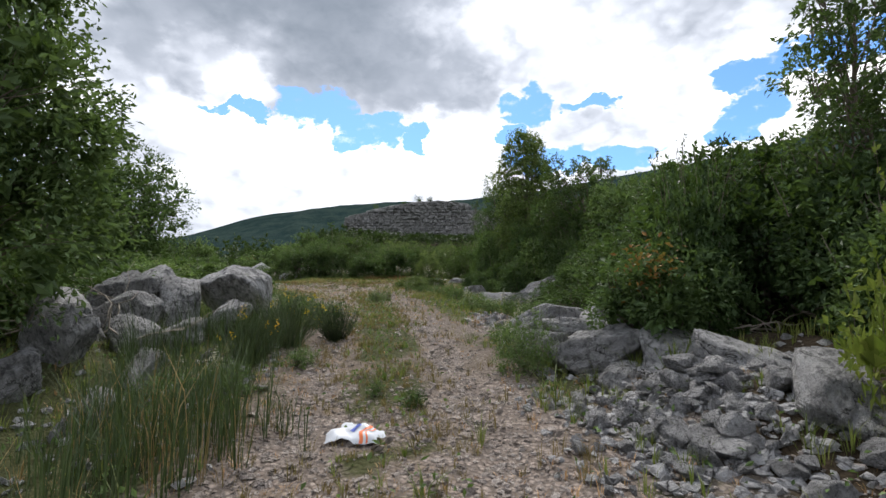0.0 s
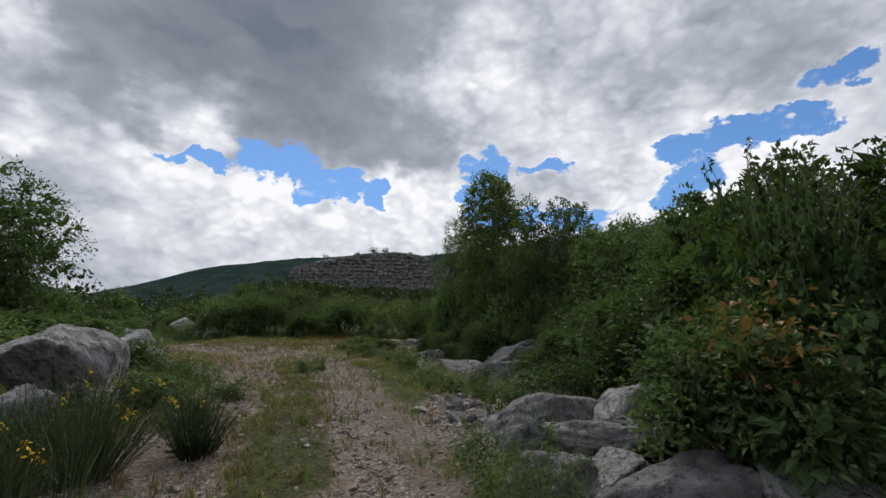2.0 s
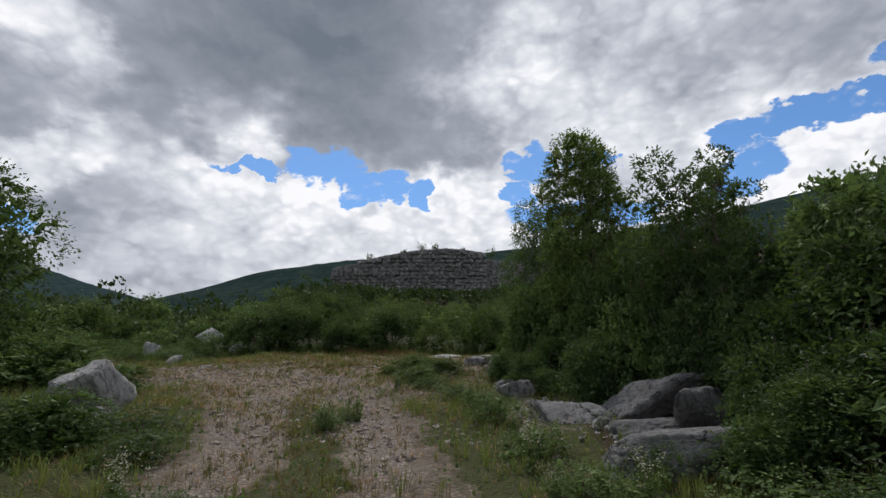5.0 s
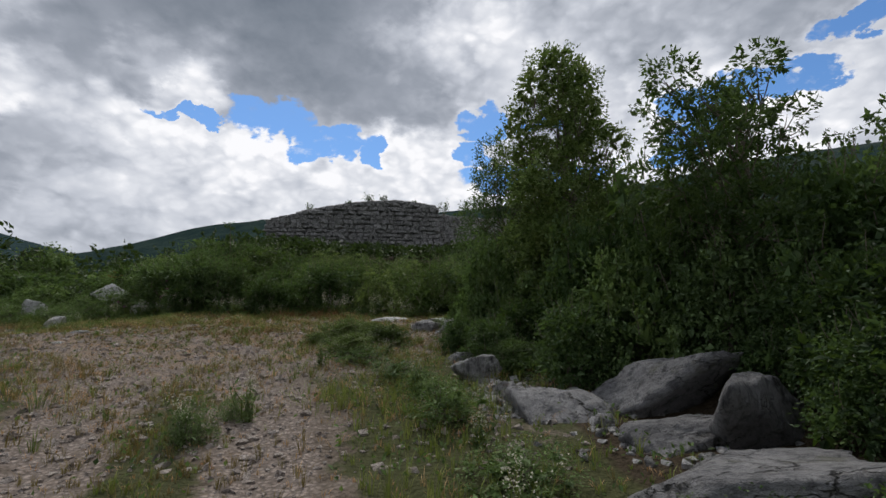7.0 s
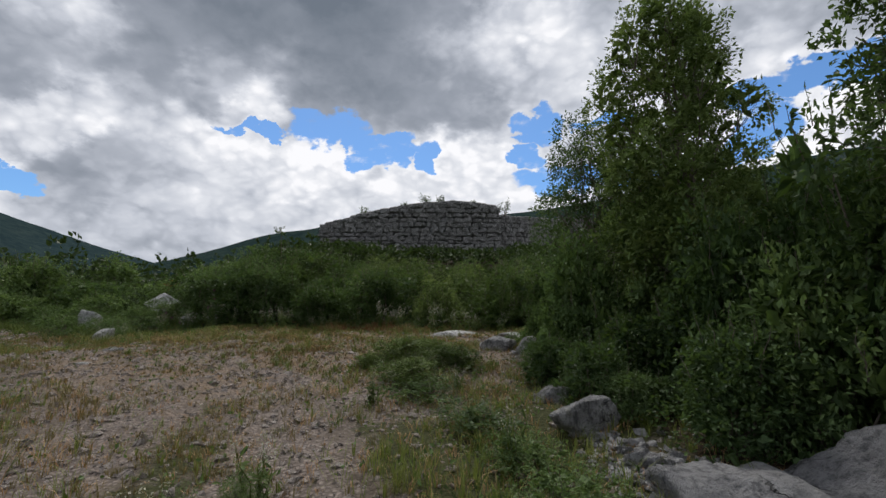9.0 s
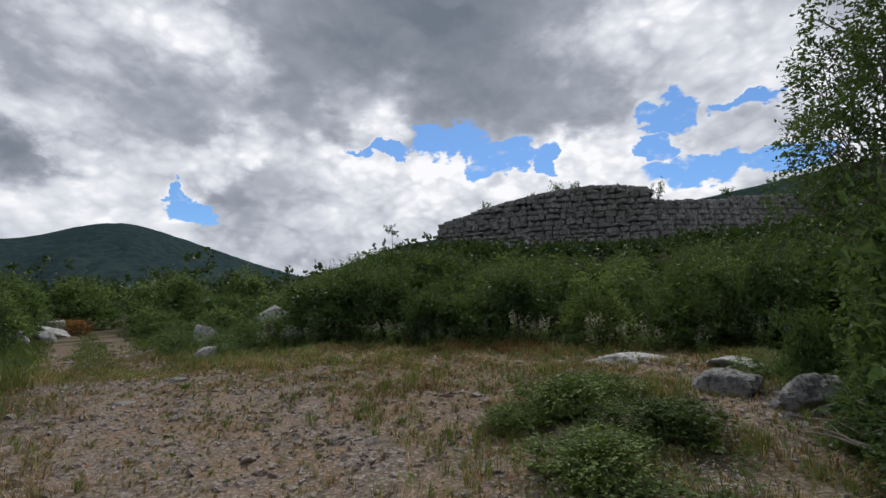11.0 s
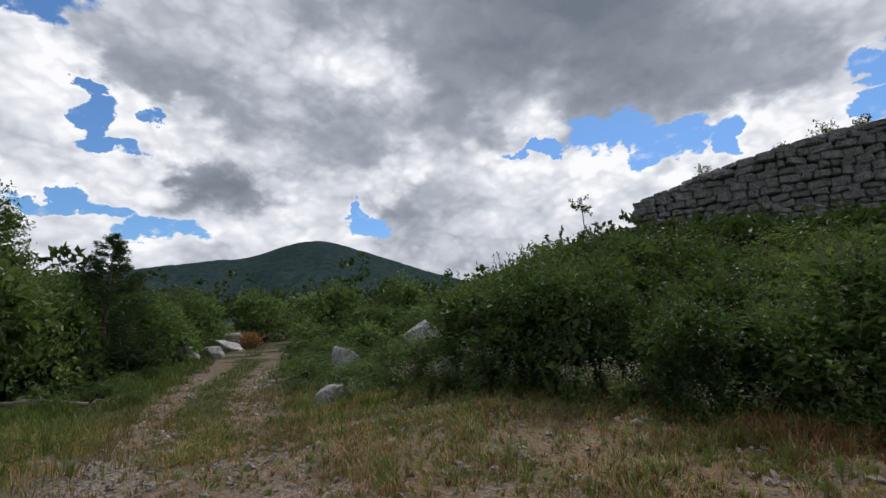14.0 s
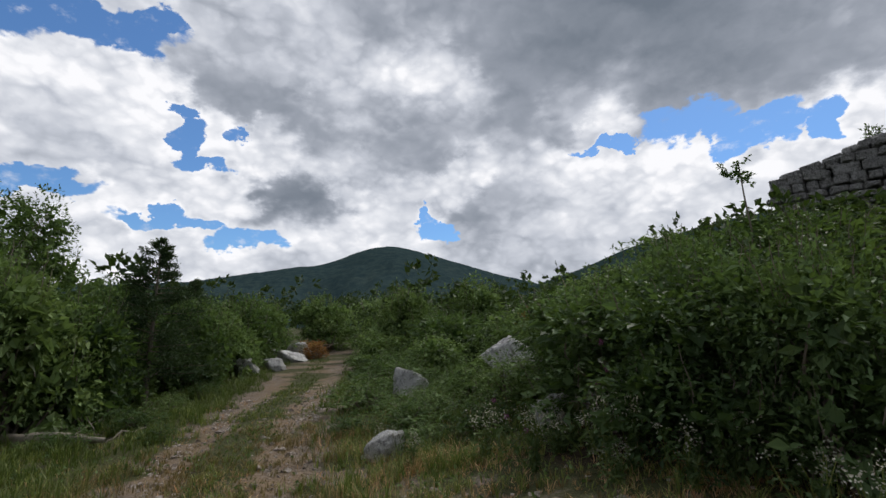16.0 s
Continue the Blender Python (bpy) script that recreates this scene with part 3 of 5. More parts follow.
DARKS = [rock_mesh("rock", 41 + i, DARK_SHADED_STONE, 5, 11, 0.05) for i in range(2)]
GREYS = [rock_mesh("rock", 51 + i, GREY_SHADED_STONE, 5, 8 + i % 3, 0.085, 110) for i in range(5)]
PALES = [rock_mesh("rock", 61 + i, WHITE_STONE, 4, 9 + i % 3) for i in range(4)]

PALE = "pale grey weathered limestone boulder among grass"
# x, y, sizes, turn, shape
LEFT_ROCKS = [(-3.95, 8.9, 1.35, 1.2, 1.75, 20, 0), (-5.0, 7.3, 0.95, 0.85, 0.95, 70, 1), (-3.7, 6.7, 0.7, 0.6, 0.55, 10, 2), (-4.8, 5.9, 1.0, 0.9, 0.9, 140, 3),
              (-4.2, 5.2, 0.8, 0.7, 0.7, 40, 4), (-3.4, 5.4, 0.6, 0.5, 0.5, 95, 5), (-3.9, 4.3, 0.6, 0.55, 0.5, 15, 6), (-3.0, 4.1, 0.45, 0.4, 0.35, 60, 7),
              (-4.4, 7.7, 1.1, 0.8, 0.9, 120, 6), (-3.55, 7.7, 0.7, 0.6, 0.7, 75, 1), (-4.5, 6.6, 0.9, 0.7, 0.8, 30, 5), (-4.0, 6.1, 0.7, 0.6, 0.6, 160, 2), (-5.3, 8.3, 1.1, 0.9, 1.0, 10, 7)]
for x, y, a, b, c, turn, k in LEFT_ROCKS:
    put_rock("boulder", "light grey fissured limestone boulder below a thicket", ROCKS[k], x, y, a, b, c, 0.22, turn, (14, -26), "boulders beside the track")
put_rock("boulder", PALE, PALES[1], -6.2, 14.7, 0.9, 0.8, 1.3, 0.22, 30, (22, -30))
put_rock("boulder", "low grey limestone rock half sunk in weeds", ROCKS[5], -5.6, 13.9, 0.8, 0.6, 0.5, 0.3, 100)

OUTCROP = [(1.85, 5.75, 1.1, 0.8, 0.7, 15, 1, 1.36), (2.4, 5.2, 1.3, 0.9, 0.7, 70, 6, 1.36), (2.75, 4.4, 1.3, 0.9, 0.7, 110, 7, 1.34), (2.85, 3.6, 1.3, 0.8, 0.7, 60, 3, 1.28),
           (3.3, 2.9, 1.2, 0.9, 0.7, 20, 5, 1.2), (1.85, 5.15, 0.7, 0.5, 0.4, 40, 3, 1.02), (2.25, 4.55, 0.6, 0.45, 0.4, 20, 4, 1.05), (2.4, 3.75, 0.6, 0.5, 0.4, 130, 0, 0.98), (1.75, 6.5, 0.9, 0.7, 0.6, 40, 5, 1.32)]
for x, y, a, b, c, turn, k, top in OUTCROP:
    put_rock("bedrock_slab", "broad pale limestone slab cropping out of the bank", ROCKS[k], x, y, a, b, c, 0.3, turn, (10, -14), "outcrop slabs", top)
for x, y, a, b, c, turn, k, top in ((1.55, 7.75, 1.35, 0.95, 0.9, 30, 6, 1.74), (2.55, 7.7, 1.5, 1.0, 1.0, 80, 2, 1.84), (2.0, 7.1, 1.1, 0.7, 0.5, 20, 1, 1.42), (1.35, 6.4, 0.8, 0.6, 0.6, 10, 2, 1.36), (3.5, 7.9, 1.1, 0.9, 0.9, 150, 5, 1.75)):
    put_rock("boulder", "rounded white-grey limestone boulder at the foot of shrubs", ROCKS[k], x, y, a, b, c, 0.3, turn, (0, 6), "", top)

# boulders under the canopy, its shade mixed into their stone colour
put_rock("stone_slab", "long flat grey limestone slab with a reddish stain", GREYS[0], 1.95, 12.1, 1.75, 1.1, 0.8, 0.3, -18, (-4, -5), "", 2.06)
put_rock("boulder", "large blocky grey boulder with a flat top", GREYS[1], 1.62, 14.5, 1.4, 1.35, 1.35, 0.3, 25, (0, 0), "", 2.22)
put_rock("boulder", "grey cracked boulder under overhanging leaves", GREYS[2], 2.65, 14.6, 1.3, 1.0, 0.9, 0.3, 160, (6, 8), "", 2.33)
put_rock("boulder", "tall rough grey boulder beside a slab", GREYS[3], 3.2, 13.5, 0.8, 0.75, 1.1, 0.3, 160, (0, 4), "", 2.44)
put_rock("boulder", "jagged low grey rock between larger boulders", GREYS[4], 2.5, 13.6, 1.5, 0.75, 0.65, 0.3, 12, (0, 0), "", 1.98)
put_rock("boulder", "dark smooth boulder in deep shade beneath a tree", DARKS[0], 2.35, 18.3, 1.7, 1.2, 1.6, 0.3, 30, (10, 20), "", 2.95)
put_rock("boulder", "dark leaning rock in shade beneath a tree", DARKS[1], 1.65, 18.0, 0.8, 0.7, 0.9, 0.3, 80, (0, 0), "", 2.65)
put_rock("boulder", "pale broken rock at the edge of rubble", ROCKS[5], 0.95, 16.2, 0.8, 0.6, 0.6, 0.3, 40)
put_rock("boulder", "pale grey rock behind a thin shrub", ROCKS[4], 0.35, 20.7, 0.8, 0.6, 0.42, 0.35, 15, (14, -10))
put_rock("boulder", "pale grey rock behind a thin shrub", ROCKS[2], 0.95, 20.1, 0.8, 0.6, 0.5, 0.3, 75, (-12, 16))
put_rock("boulder", "low pale rock at the edge of bushes", ROCKS[6], 0.75, 17.2, 0.5, 0.4, 0.32, 0.35, 20)
put_rock("bedrock_slab", "flat pale bedrock breaking through dry grass", PALES[0], -0.6, 22.8, 1.3, 0.8, 0.3, 0.5, 10, (6, 0))
put_rock("bedrock_slab", "flat pale bedrock breaking through dry grass", PALES[2], 1.0, 22.4, 1.1, 0.9, 0.35, 0.45, 60, (5, 0))
put_rock("boulder", "pale pointed stone at the trackside", PALES[0], -10.6, 24.4, 0.62, 0.4, 0.44, 0.2, 30, (20, -24))
put_rock("boulder", "pale boulder half hidden by shrubs", PALES[1], -13.1, 27.0, 0.8, 0.6, 0.75, 0.2, 60, (-22, 26))
put_rock("boulder", "tall pale rock overgrown by shrubs", PALES[2], -10.95, 27.75, 1.15, 0.8, 1.2, 0.15, 20, (24, -28))
put_rock("boulder", "pale rock in the shade of a dense shrub", PALES[3], -8.95, 25.85, 0.55, 0.5, 0.6, 0.2, 120)
put_rock("boulder", "pale rock in the shade of a dense shrub", PALES[0], -8.2, 26.1, 0.6, 0.5, 0.75, 0.2, 10)
for x, y, a, c, turn, k in ((-23.8, 28.1, 1.2, 1.0, 10, 1), (-23.6, 29.2, 0.9, 0.8, 80, 6), (-26.4, 31.2, 1.4, 0.8, 30, 3), (-28.4, 32.6, 1.6, 1.1, 130, 7)):
    put_rock("boulder", "pale limestone rock on the bank of the track", PALES[k % 4], x, y, a, a * 0.8, c, 0.25, turn, (0, 0), "rocks along the far bank")
put_rock("boulder", "grey rock on the verge under trees", ROCKS[5], -14.9, 20.4, 1.0, 0.7, 0.7, 0.3, 15)
for x, y, a, turn, k in ((-7.3, 20.4, 0.34, 20, 4), (-7.0, 19.3, 0.3, 70, 2), (-5.0, 20.8, 0.24, 0, 1), (0.38, 9.3, 0.42, 80, 6)):
    put_rock("stone", "flat pale stone set in the gravel", PALES[k % 4], x, y, a, a * 0.7, a * 0.3, 0.4, turn, (0, 0), "loose stones")

# loose rubble that can be told apart
def chip(seed, mat, corners=13):
    """An angular splinter: the hull of a few random corners."""
    rng = np.random.default_rng(seed)
    bm = bmesh.new()
    for p in rng.normal(size=(corners, 3)):
        bm.verts.new(Vector(p).normalized() * 0.5 * rng.uniform(0.8, 1.1))
    hull = bmesh.ops.convex_hull(bm, input=list(bm.verts))
    bmesh.ops.delete(bm, geom=[v for v in hull["geom_interior"] if isinstance(v, bmesh.types.BMVert)], context="VERTS")
    bmesh.ops.bevel(bm, geom=list(bm.edges), offset=0.02, segments=1, affect="EDGES") if corners > 11 else None
    bmesh.ops.triangulate(bm, faces=list(bm.faces))
    me = bpy.data.meshes.new("rubble_stone")
    bm.to_mesh(me)
    bm.free()
    me.materials.append(mat)
    return me


CHIPS = [chip(71 + i, RUBBLE) for i in range(10)]
rng = np.random.default_rng(21)
# middle of each heap, spread, number, largest size
HEAPS = [(2.0, 3.5, 0.7, 0.9, 95, 0.4), (1.6, 4.7, 0.5, 0.8, 38, 0.3), (2.5, 4.2, 0.6, 0.4, 26, 0.42), (-2.6, 4.6, 0.6, 1.3, 24, 0.22), (0.95, 9.0, 0.45, 1.3, 28, 0.26),
         (1.15, 15.3, 0.4, 0.7, 36, 0.34), (2.2, 13.5, 0.8, 0.7, 18, 0.26), (0.6, 20.3, 0.8, 1.0, 16, 0.32), (-3.2, 5.2, 0.6, 1.6, 9, 0.26), (-0.4, 22.6, 0.9, 0.6, 8, 0.26)]
for hx, hy, wx, wy, count, size in HEAPS:
    for _ in range(count):
        x, y = hx + rng.normal() * wx * 0.7, hy + rng.normal() * wy * 0.7
        if abs(x - 0.0) < 0.55:
            continue
        s = size * rng.uniform(0.5, 1.0) ** 2 * rng.uniform(0.7, 1.1)
        put_rock("rubble_stone", "angular pale limestone rubble in a loose heap", CHIPS[rng.integers(10)], x, y, s, s * rng.uniform(0.6, 0.9), s * rng.uniform(0.4, 0.75),
                 0.15, rng.uniform(0, 360), (rng.uniform(-25, 25), rng.uniform(-25, 25)), "rubble", None, "stone")


def gravel_bed():
    """Thousands of small stones lying on the ruts and the clearing."""
    rng = np.random.default_rng(5)
    shapes = []
    for s in range(5):
        me = chip(900 + s, GRAVEL, 9)
        shapes.append((np.array([v.co[:] for v in me.vertices]) * 2, np.array([list(q.vertices) for q in me.polygons])))
    n = 110000
    y = np.concatenate([rng.uniform(1.0, 10, n // 2), rng.uniform(8, 28, n // 2)])
    x = np.concatenate([rng.uniform(-2.6, 3.4, n // 2), rng.uniform(-18, 2.2, n // 2)])
    g = cover(x, y)[0]
    keep = rng.uniform(0, 1, n) < g ** 1.5 * np.where(y < 9, 0.85, 0.75) + np.where((y > 13) & (x > -9.5) & (x < 1) & (y < 24), 0.34, 0.02) + 0.5 * (np.abs(track_offset(x, y) - 0.78) < 0.4) * (x < -8)
    x, y = x[keep], y[keep]
    n = len(x)
    size = np.clip(0.017 * np.exp(rng.normal(0, 0.5, n)), 0.009, 0.06) * np.where(y > 12, 1.45, 1.0)
    z = land(x, y) + size * 0.15
    verts, faces, at = [], [], 0
    for i in range(n):
        p, f = shapes[i % 5]
        a = rng.uniform(0, 6.28)
        ca, sa_ = math.cos(a), math.sin(a)
        q = p * (size[i] * rng.uniform(0.8, 1.4), size[i] * rng.uniform(0.7, 1.1), size[i] * rng.uniform(0.45, 0.8))
        verts.append(np.stack([q[:, 0] * ca - q[:, 1] * sa_ + x[i], q[:, 0] * sa_ + q[:, 1] * ca + y[i], q[:, 2] + z[i]], -1))
        faces.append(f + at)
        at += len(p)
    me = raw_mesh("gravel", np.concatenate(verts), np.concatenate(faces), GRAVEL)
    tagged(new("gravel", me), "pinkish grey crushed limestone gravel of the track", "gravel", kind="stuff")
    # coarser broken stone on the banks
    verts, faces, at = [], [], 0
    for hx, hy, wx, wy, count, big in HEAPS:
        for i in range(count * 7):
            cx, cy = hx + rng.normal() * wx * 0.75, hy + rng.normal() * wy * 0.75
            if abs(cx) < 0.5 or cx < -4.5:
                continue
            s = rng.uniform(0.022, 0.08)
            p, f = shapes[i % 5]
            a = rng.uniform(0, 6.28)
            ca, sa_ = math.cos(a), math.sin(a)
            q = p * (s * rng.uniform(0.8, 1.4), s * rng.uniform(0.7, 1.1), s * rng.uniform(0.45, 0.9))
            verts.append(np.stack([q[:, 0] * ca - q[:, 1] * sa_ + cx, q[:, 0] * sa_ + q[:, 1] * ca + cy, q[:, 2] + float(land(cx, cy)) + s * 0.2], -1))
            faces.append(f + at)
            at += len(p)
    me = raw_mesh("broken_stone", np.concatenate(verts), np.concatenate(faces), RUBBLE)
    tagged(new("broken_stone", me), "small pale broken limestone spilling from the banks", "rubble", kind="stuff")


gravel_bed()


# ------------------------------------------------------------------ leaves and stems
def leaf_faces(rng, at, out, length, width, droop=0.3):
    """Folded leaf blades: two triangles each, at the given places, leaning along out."""
    n = len(at)
    d = out + rng.normal(size=(n, 3)) * 0.75
    d[:, 2] -= droop * 0.3
    d /= np.linalg.norm(d, axis=1)[:, None]
    up = rng.normal(size=(n, 3)) * 0.7 + (0, 0, 1)
    side = np.cross(d, up)
    side /= np.linalg.norm(side, axis=1)[:, None] + 1e-9
    nrm = np.cross(side, d)
    L = (length * rng.uniform(0.6, 1.25, n))[:, None]
    W = (width * rng.uniform(0.6, 1.25, n))[:, None]
    mid = at + d * L * 0.45
    v = np.stack([at, mid + side * W * 0.5 + nrm * W * 0.15, at + d * L - nrm * L * 0.12, mid - side * W * 0.5 + nrm * W * 0.15], 1)
    i = np.arange(n) * 4
    f = np.stack([np.stack([i, i + 1, i + 2], -1), np.stack([i, i + 2, i + 3], -1)], 1).reshape(-1, 3)
    return v.reshape(-1, 3), f


def join_soup(pieces):
    vs, fs, at = [], [], 0
    for v, f in pieces:
        vs.append(v)
        fs.append(f + at)
        at += len(v)
    return np.concatenate(vs), np.concatenate(fs)


def tube(points, radii, sides=5):
    """A tapered stem along points."""
    pts = np.asarray(points, dtype=float)
    vs, fs = [], []
    for i, p in enumerate(pts):
        d = pts[min(i + 1, len(pts) - 1)] - pts[max(i - 1, 0)]
        d = d / (np.linalg.norm(d) + 1e-9)
        u = np.cross(d, (0.31, 0.95, 0.05))
        u /= np.linalg.norm(u) + 1e-9
        w2 = np.cross(d, u)
        for k in range(sides):
            a = 6.2832 * k / sides
            vs.append(p + (u * math.cos(a) + w2 * math.sin(a)) * radii[i])
    for i in range(len(pts) - 1):
        for k in range(sides):
            a, b = i * sides + k, i * sides + (k + 1) % sides
            fs += [(a, b, b + sides), (a, b + sides, a + sides)]
    return np.array(vs), np.array(fs)


def bent(rng, a, b, sag=0.12, n=5):
    """A slightly crooked line from a to b."""
    a, b = np.asarray(a, dtype=float), np.asarray(b, dtype=float)
    k = np.linspace(0, 1, n)[:, None]
    size = np.linalg.norm(b - a)
    return a + (b - a) * k + rng.normal(size=(n, 3)) * size * sag * (k * (1 - k) * 2)


def crown_points(rng, lobes, n, shell=0.55):
    """Places and outward ways of leaves spread over the skins of the lobes, in sprays."""
    vol = np.array([r[0] * r[1] for _, r in lobes])
    which = rng.choice(len(lobes), n // 7 + 1, p=vol / vol.sum())
    c = np.array([lobes[i][0] for i in which])
    r = np.array([lobes[i][1] for i in which])
    d = rng.normal(size=(len(which), 3))
    d[:, 2] = d[:, 2] * 0.9 + 0.25
    d /= np.linalg.norm(d, axis=1)[:, None]
    k = rng.uniform(shell, 1.06, len(which)) ** 0.6
    spray = c + d * r * k[:, None]
    at = np.repeat(spray, 7, 0)[:n]
    out = np.repeat(d, 7, 0)[:n]
    scale = np.repeat(r.mean(1), 7)[:n, None]
    return at + rng.normal(size=(n, 3)) * 0.11 * np.minimum(scale, 1.0), out


def shrub(name, seed, mat, leaves, leaf, lobes_n=9, squat=1.0, shoots=26, rust=0):
    """A shrub of about 1 m radius and 2 m height, standing at its own origin."""
    rng = np.random.default_rng(seed)
    root = new(name)
    lobes = []
    for i in range(lobes_n):
        a, q = rng.uniform(0, 6.28), rng.uniform(0.1, 0.62)
        h = rng.uniform(0.35, 1.5) * (1 - 0.35 * q)
        r = rng.uniform(0.36, 0.56)
        lobes.append((np.array((math.cos(a) * q, math.sin(a) * q, h)), np.array((r, r, r * rng.uniform(0.8, 1.1)))))
    for i in range(5):
        a = i * 1.2566 + rng.normal() * 0.2
        lobes.insert(0, (np.array((math.cos(a) * 0.55, math.sin(a) * 0.55, 0.34)), np.array((0.42, 0.42, 0.4))))
    lobes.append((np.array((0, 0, 0.6)), np.array((0.7, 0.7, 0.55))))
    at, out = crown_points(rng, lobes, leaves)
    ok = at[:, 2] > 0.03
    pieces = [leaf_faces(rng, at[ok], out[ok], leaf, leaf * 0.55)]
    inner, o2 = crown_points(rng, [(c, r * 0.74) for c, r in lobes], leaves // 6, 0.3)
    ok = inner[:, 2] > 0.05
    pieces.append(leaf_faces(rng, inner[ok], o2[ok], leaf * 2.2, leaf * 1.5))
    stems = []
    for c, r in lobes[:-1]:
        stems.append(tube(bent(rng, (rng.normal() * 0.08, rng.normal() * 0.08, -0.15), c), (0.03, 0.024, 0.018, 0.012, 0.007)))
    for _ in range(shoots):
        c, r = lobes[rng.integers(len(lobes) - 1)]
        d = rng.normal(size=3)
        d[2] = abs(d[2]) + 0.5
        d /= np.linalg.norm(d)
        a = c + d * r * 0.85
        b = a + (d * 0.4 + (0, 0, 0.75)) * rng.uniform(0.15, 0.42)
        line = bent(rng, a, b, 0.1, 4)
        stems.append(tube(line, (0.006, 0.005, 0.004, 0.002), 3))
        m = 12
        pos = line[0] + (line[-1] - line[0]) * rng.uniform(0.1, 1.05, (m, 1))
        pieces.append(leaf_faces(rng, pos, rng.normal(size=(m, 3)) * 0.8 + (0, 0, 0.4), leaf * 0.85, leaf * 0.45))
    v, f = join_soup(pieces)
    part("foliage", raw_mesh("foliage", v, f, mat), root)["kind"] = "stuff"
    v, f = join_soup(stems)
    part("woody_frame", raw_mesh("woody_frame", v, f, BARK), root)["kind"] = "stuff"
    if rust:
        c, r = lobes[6]
        at = c + (0, 0, r[2] * 0.8) + rng.normal(size=(rust, 3)) * (0.2, 0.2, 0.18)
        v, f = leaf_faces(rng, at, rng.normal(size=(rust, 3)), leaf * 1.2, leaf * 0.7)
        part("rusty_sprig", raw_mesh("rusty_sprig", v, f, LEAF_RUST), root, "orange-brown turning leaves")["kind"] = "stuff"
    return root


def kept_low(x, y, h, room=0.85):
    """Height of scrub on the hill below the ruin, which grows no higher than the wall's foot."""
    turn, away = math.degrees(math.atan2(-2.7 - x, y - 17.1)), math.hypot(x + 2.7, y - 17.1)
    rise = float(np.interp(turn, (-12, 0, 6, 14, 18, 24, 28, 33, 40, 55), (0.183, 0.187, 0.195, 0.222, 0.214, 0.198, 0.17, 0.137, 0.105, 0.1)))
    return max(0.3, min(h, (3.6 + rise * away - float(land(x, y))) * room))


def plant_all(make, label, category, group, spots, turn_seed=1):
    """Builds one plant and copies it; spots: x, y, radius, height."""
    rng = np.random.default_rng(turn_seed)
    first = None
    for x, y, r, h, *dz in spots:
        z = float(land(x, y)) - 0.06 + (dz[0] if dz else 0)
        m = pose(x, y, z, 0, 0, rng.uniform(0, 360)) @ Matrix.Diagonal((r, r, h / 2.0, 1))
        if first is None:
            first = make()
            tagged(first, label, category, group)
            first.matrix_world = m
        else:
            ob = copy_thing(first, Matrix.Identity(4))
            ob.matrix_basis = m
    return first


# dense scrub along the right of the track, and around the trees further on
RIGHT_DARK = [(3.4, 6.5, 1.0, 3.0), (3.05, 5.9, 0.7, 2.7), (1.3, 17.1, 0.6, 1.0), (1.9, 17.6, 0.7, 1.4), (0.95, 18.1, 0.5, 0.9), (1.5, 16.6, 0.45, 0.7), (4.6, 5.4, 1.2, 2.8), (4.3, 4.3, 0.9, 2.0), (5.4, 7.6, 1.5, 2.4), (4.0, 8.7, 1.3, 2.1), (6.1, 3.6, 1.5, 2.1), (4.6, 3.5, 1.0, 1.5), (7.2, 5.7, 1.7, 2.6),
              (4.9, 10.4, 1.5, 2.3), (6.6, 9.3, 1.7, 2.6), (3.5, 9.9, 1.0, 1.6), (4.2, 12.0, 1.2, 2.2), (5.7, 12.4, 1.6, 2.8), (4.9, 14.0, 1.3, 2.9), (4.6, 16.2, 1.5, 3.0),
              (6.6, 15.2, 1.7, 3.0), (3.3, 17.0, 1.1, 2.3), (7.4, 2.4, 1.6, 2.2), (5.6, 1.6, 1.3, 1.8), (3.6, 19.6, 1.3, 2.6), (5.4, 18.6, 1.6, 3.0), (8.3, 11.4, 1.8, 2.8), (3.6, 2.1, 0.7, 1.1), (4.0, 12.5, 0.8, 1.5), (3.7, 14.6, 0.9, 2.2), (2.2, 15.6, 0.8, 1.5), (3.9, 13.7, 0.7, 1.6), (3.4, 11.7, 0.55, 0.8), (3.3, 12.3, 0.65, 1.3), (2.9, 11.2, 0.6, 1.0), (3.5, 11.0, 0.8, 1.3), (3.9, 12.9, 0.8, 1.8), (1.6, 17.3, 0.5, 0.65), (1.2, 18.2, 0.55, 0.7), (2.0, 16.8, 0.5, 0.6), (1.0, 18.9, 0.5, 0.8)]
plant_all(lambda: shrub("oak_shrub", 3, LEAF_DARK, 5300, 0.07), "dense dark green oak shrub on the bank", "shrub", "scrub on the bank", RIGHT_DARK, 2)
RIGHT_MID = [(2.95, 15.5, 0.95, 2.6), (4.0, 13.2, 0.75, 2.0), (1.75, 19.0, 0.95, 3.2), (2.9, 16.4, 0.9, 3.3), (3.6, 15.6, 1.1, 3.6), (1.8, 20.0, 0.6, 1.7), (3.0, 9.0, 0.7, 1.1), (2.6, 11.2, 0.6, 0.8), (4.0, 10.9, 0.8, 1.3), (2.7, 17.6, 0.9, 1.9), (1.9, 18.9, 0.8, 1.7), (1.15, 20.6, 0.35, 1.3),
             (2.9, 21.6, 1.2, 2.2), (4.6, 21.4, 1.5, 2.5), (1.7, 8.8, 0.5, 0.55), (3.9, 7.6, 0.8, 1.6)]
plant_all(lambda: shrub("hornbeam_shrub", 8, LEAF_MID, 5000, 0.074), "leafy green shrub beside boulders", "shrub", "scrub among the rocks", RIGHT_MID, 4)
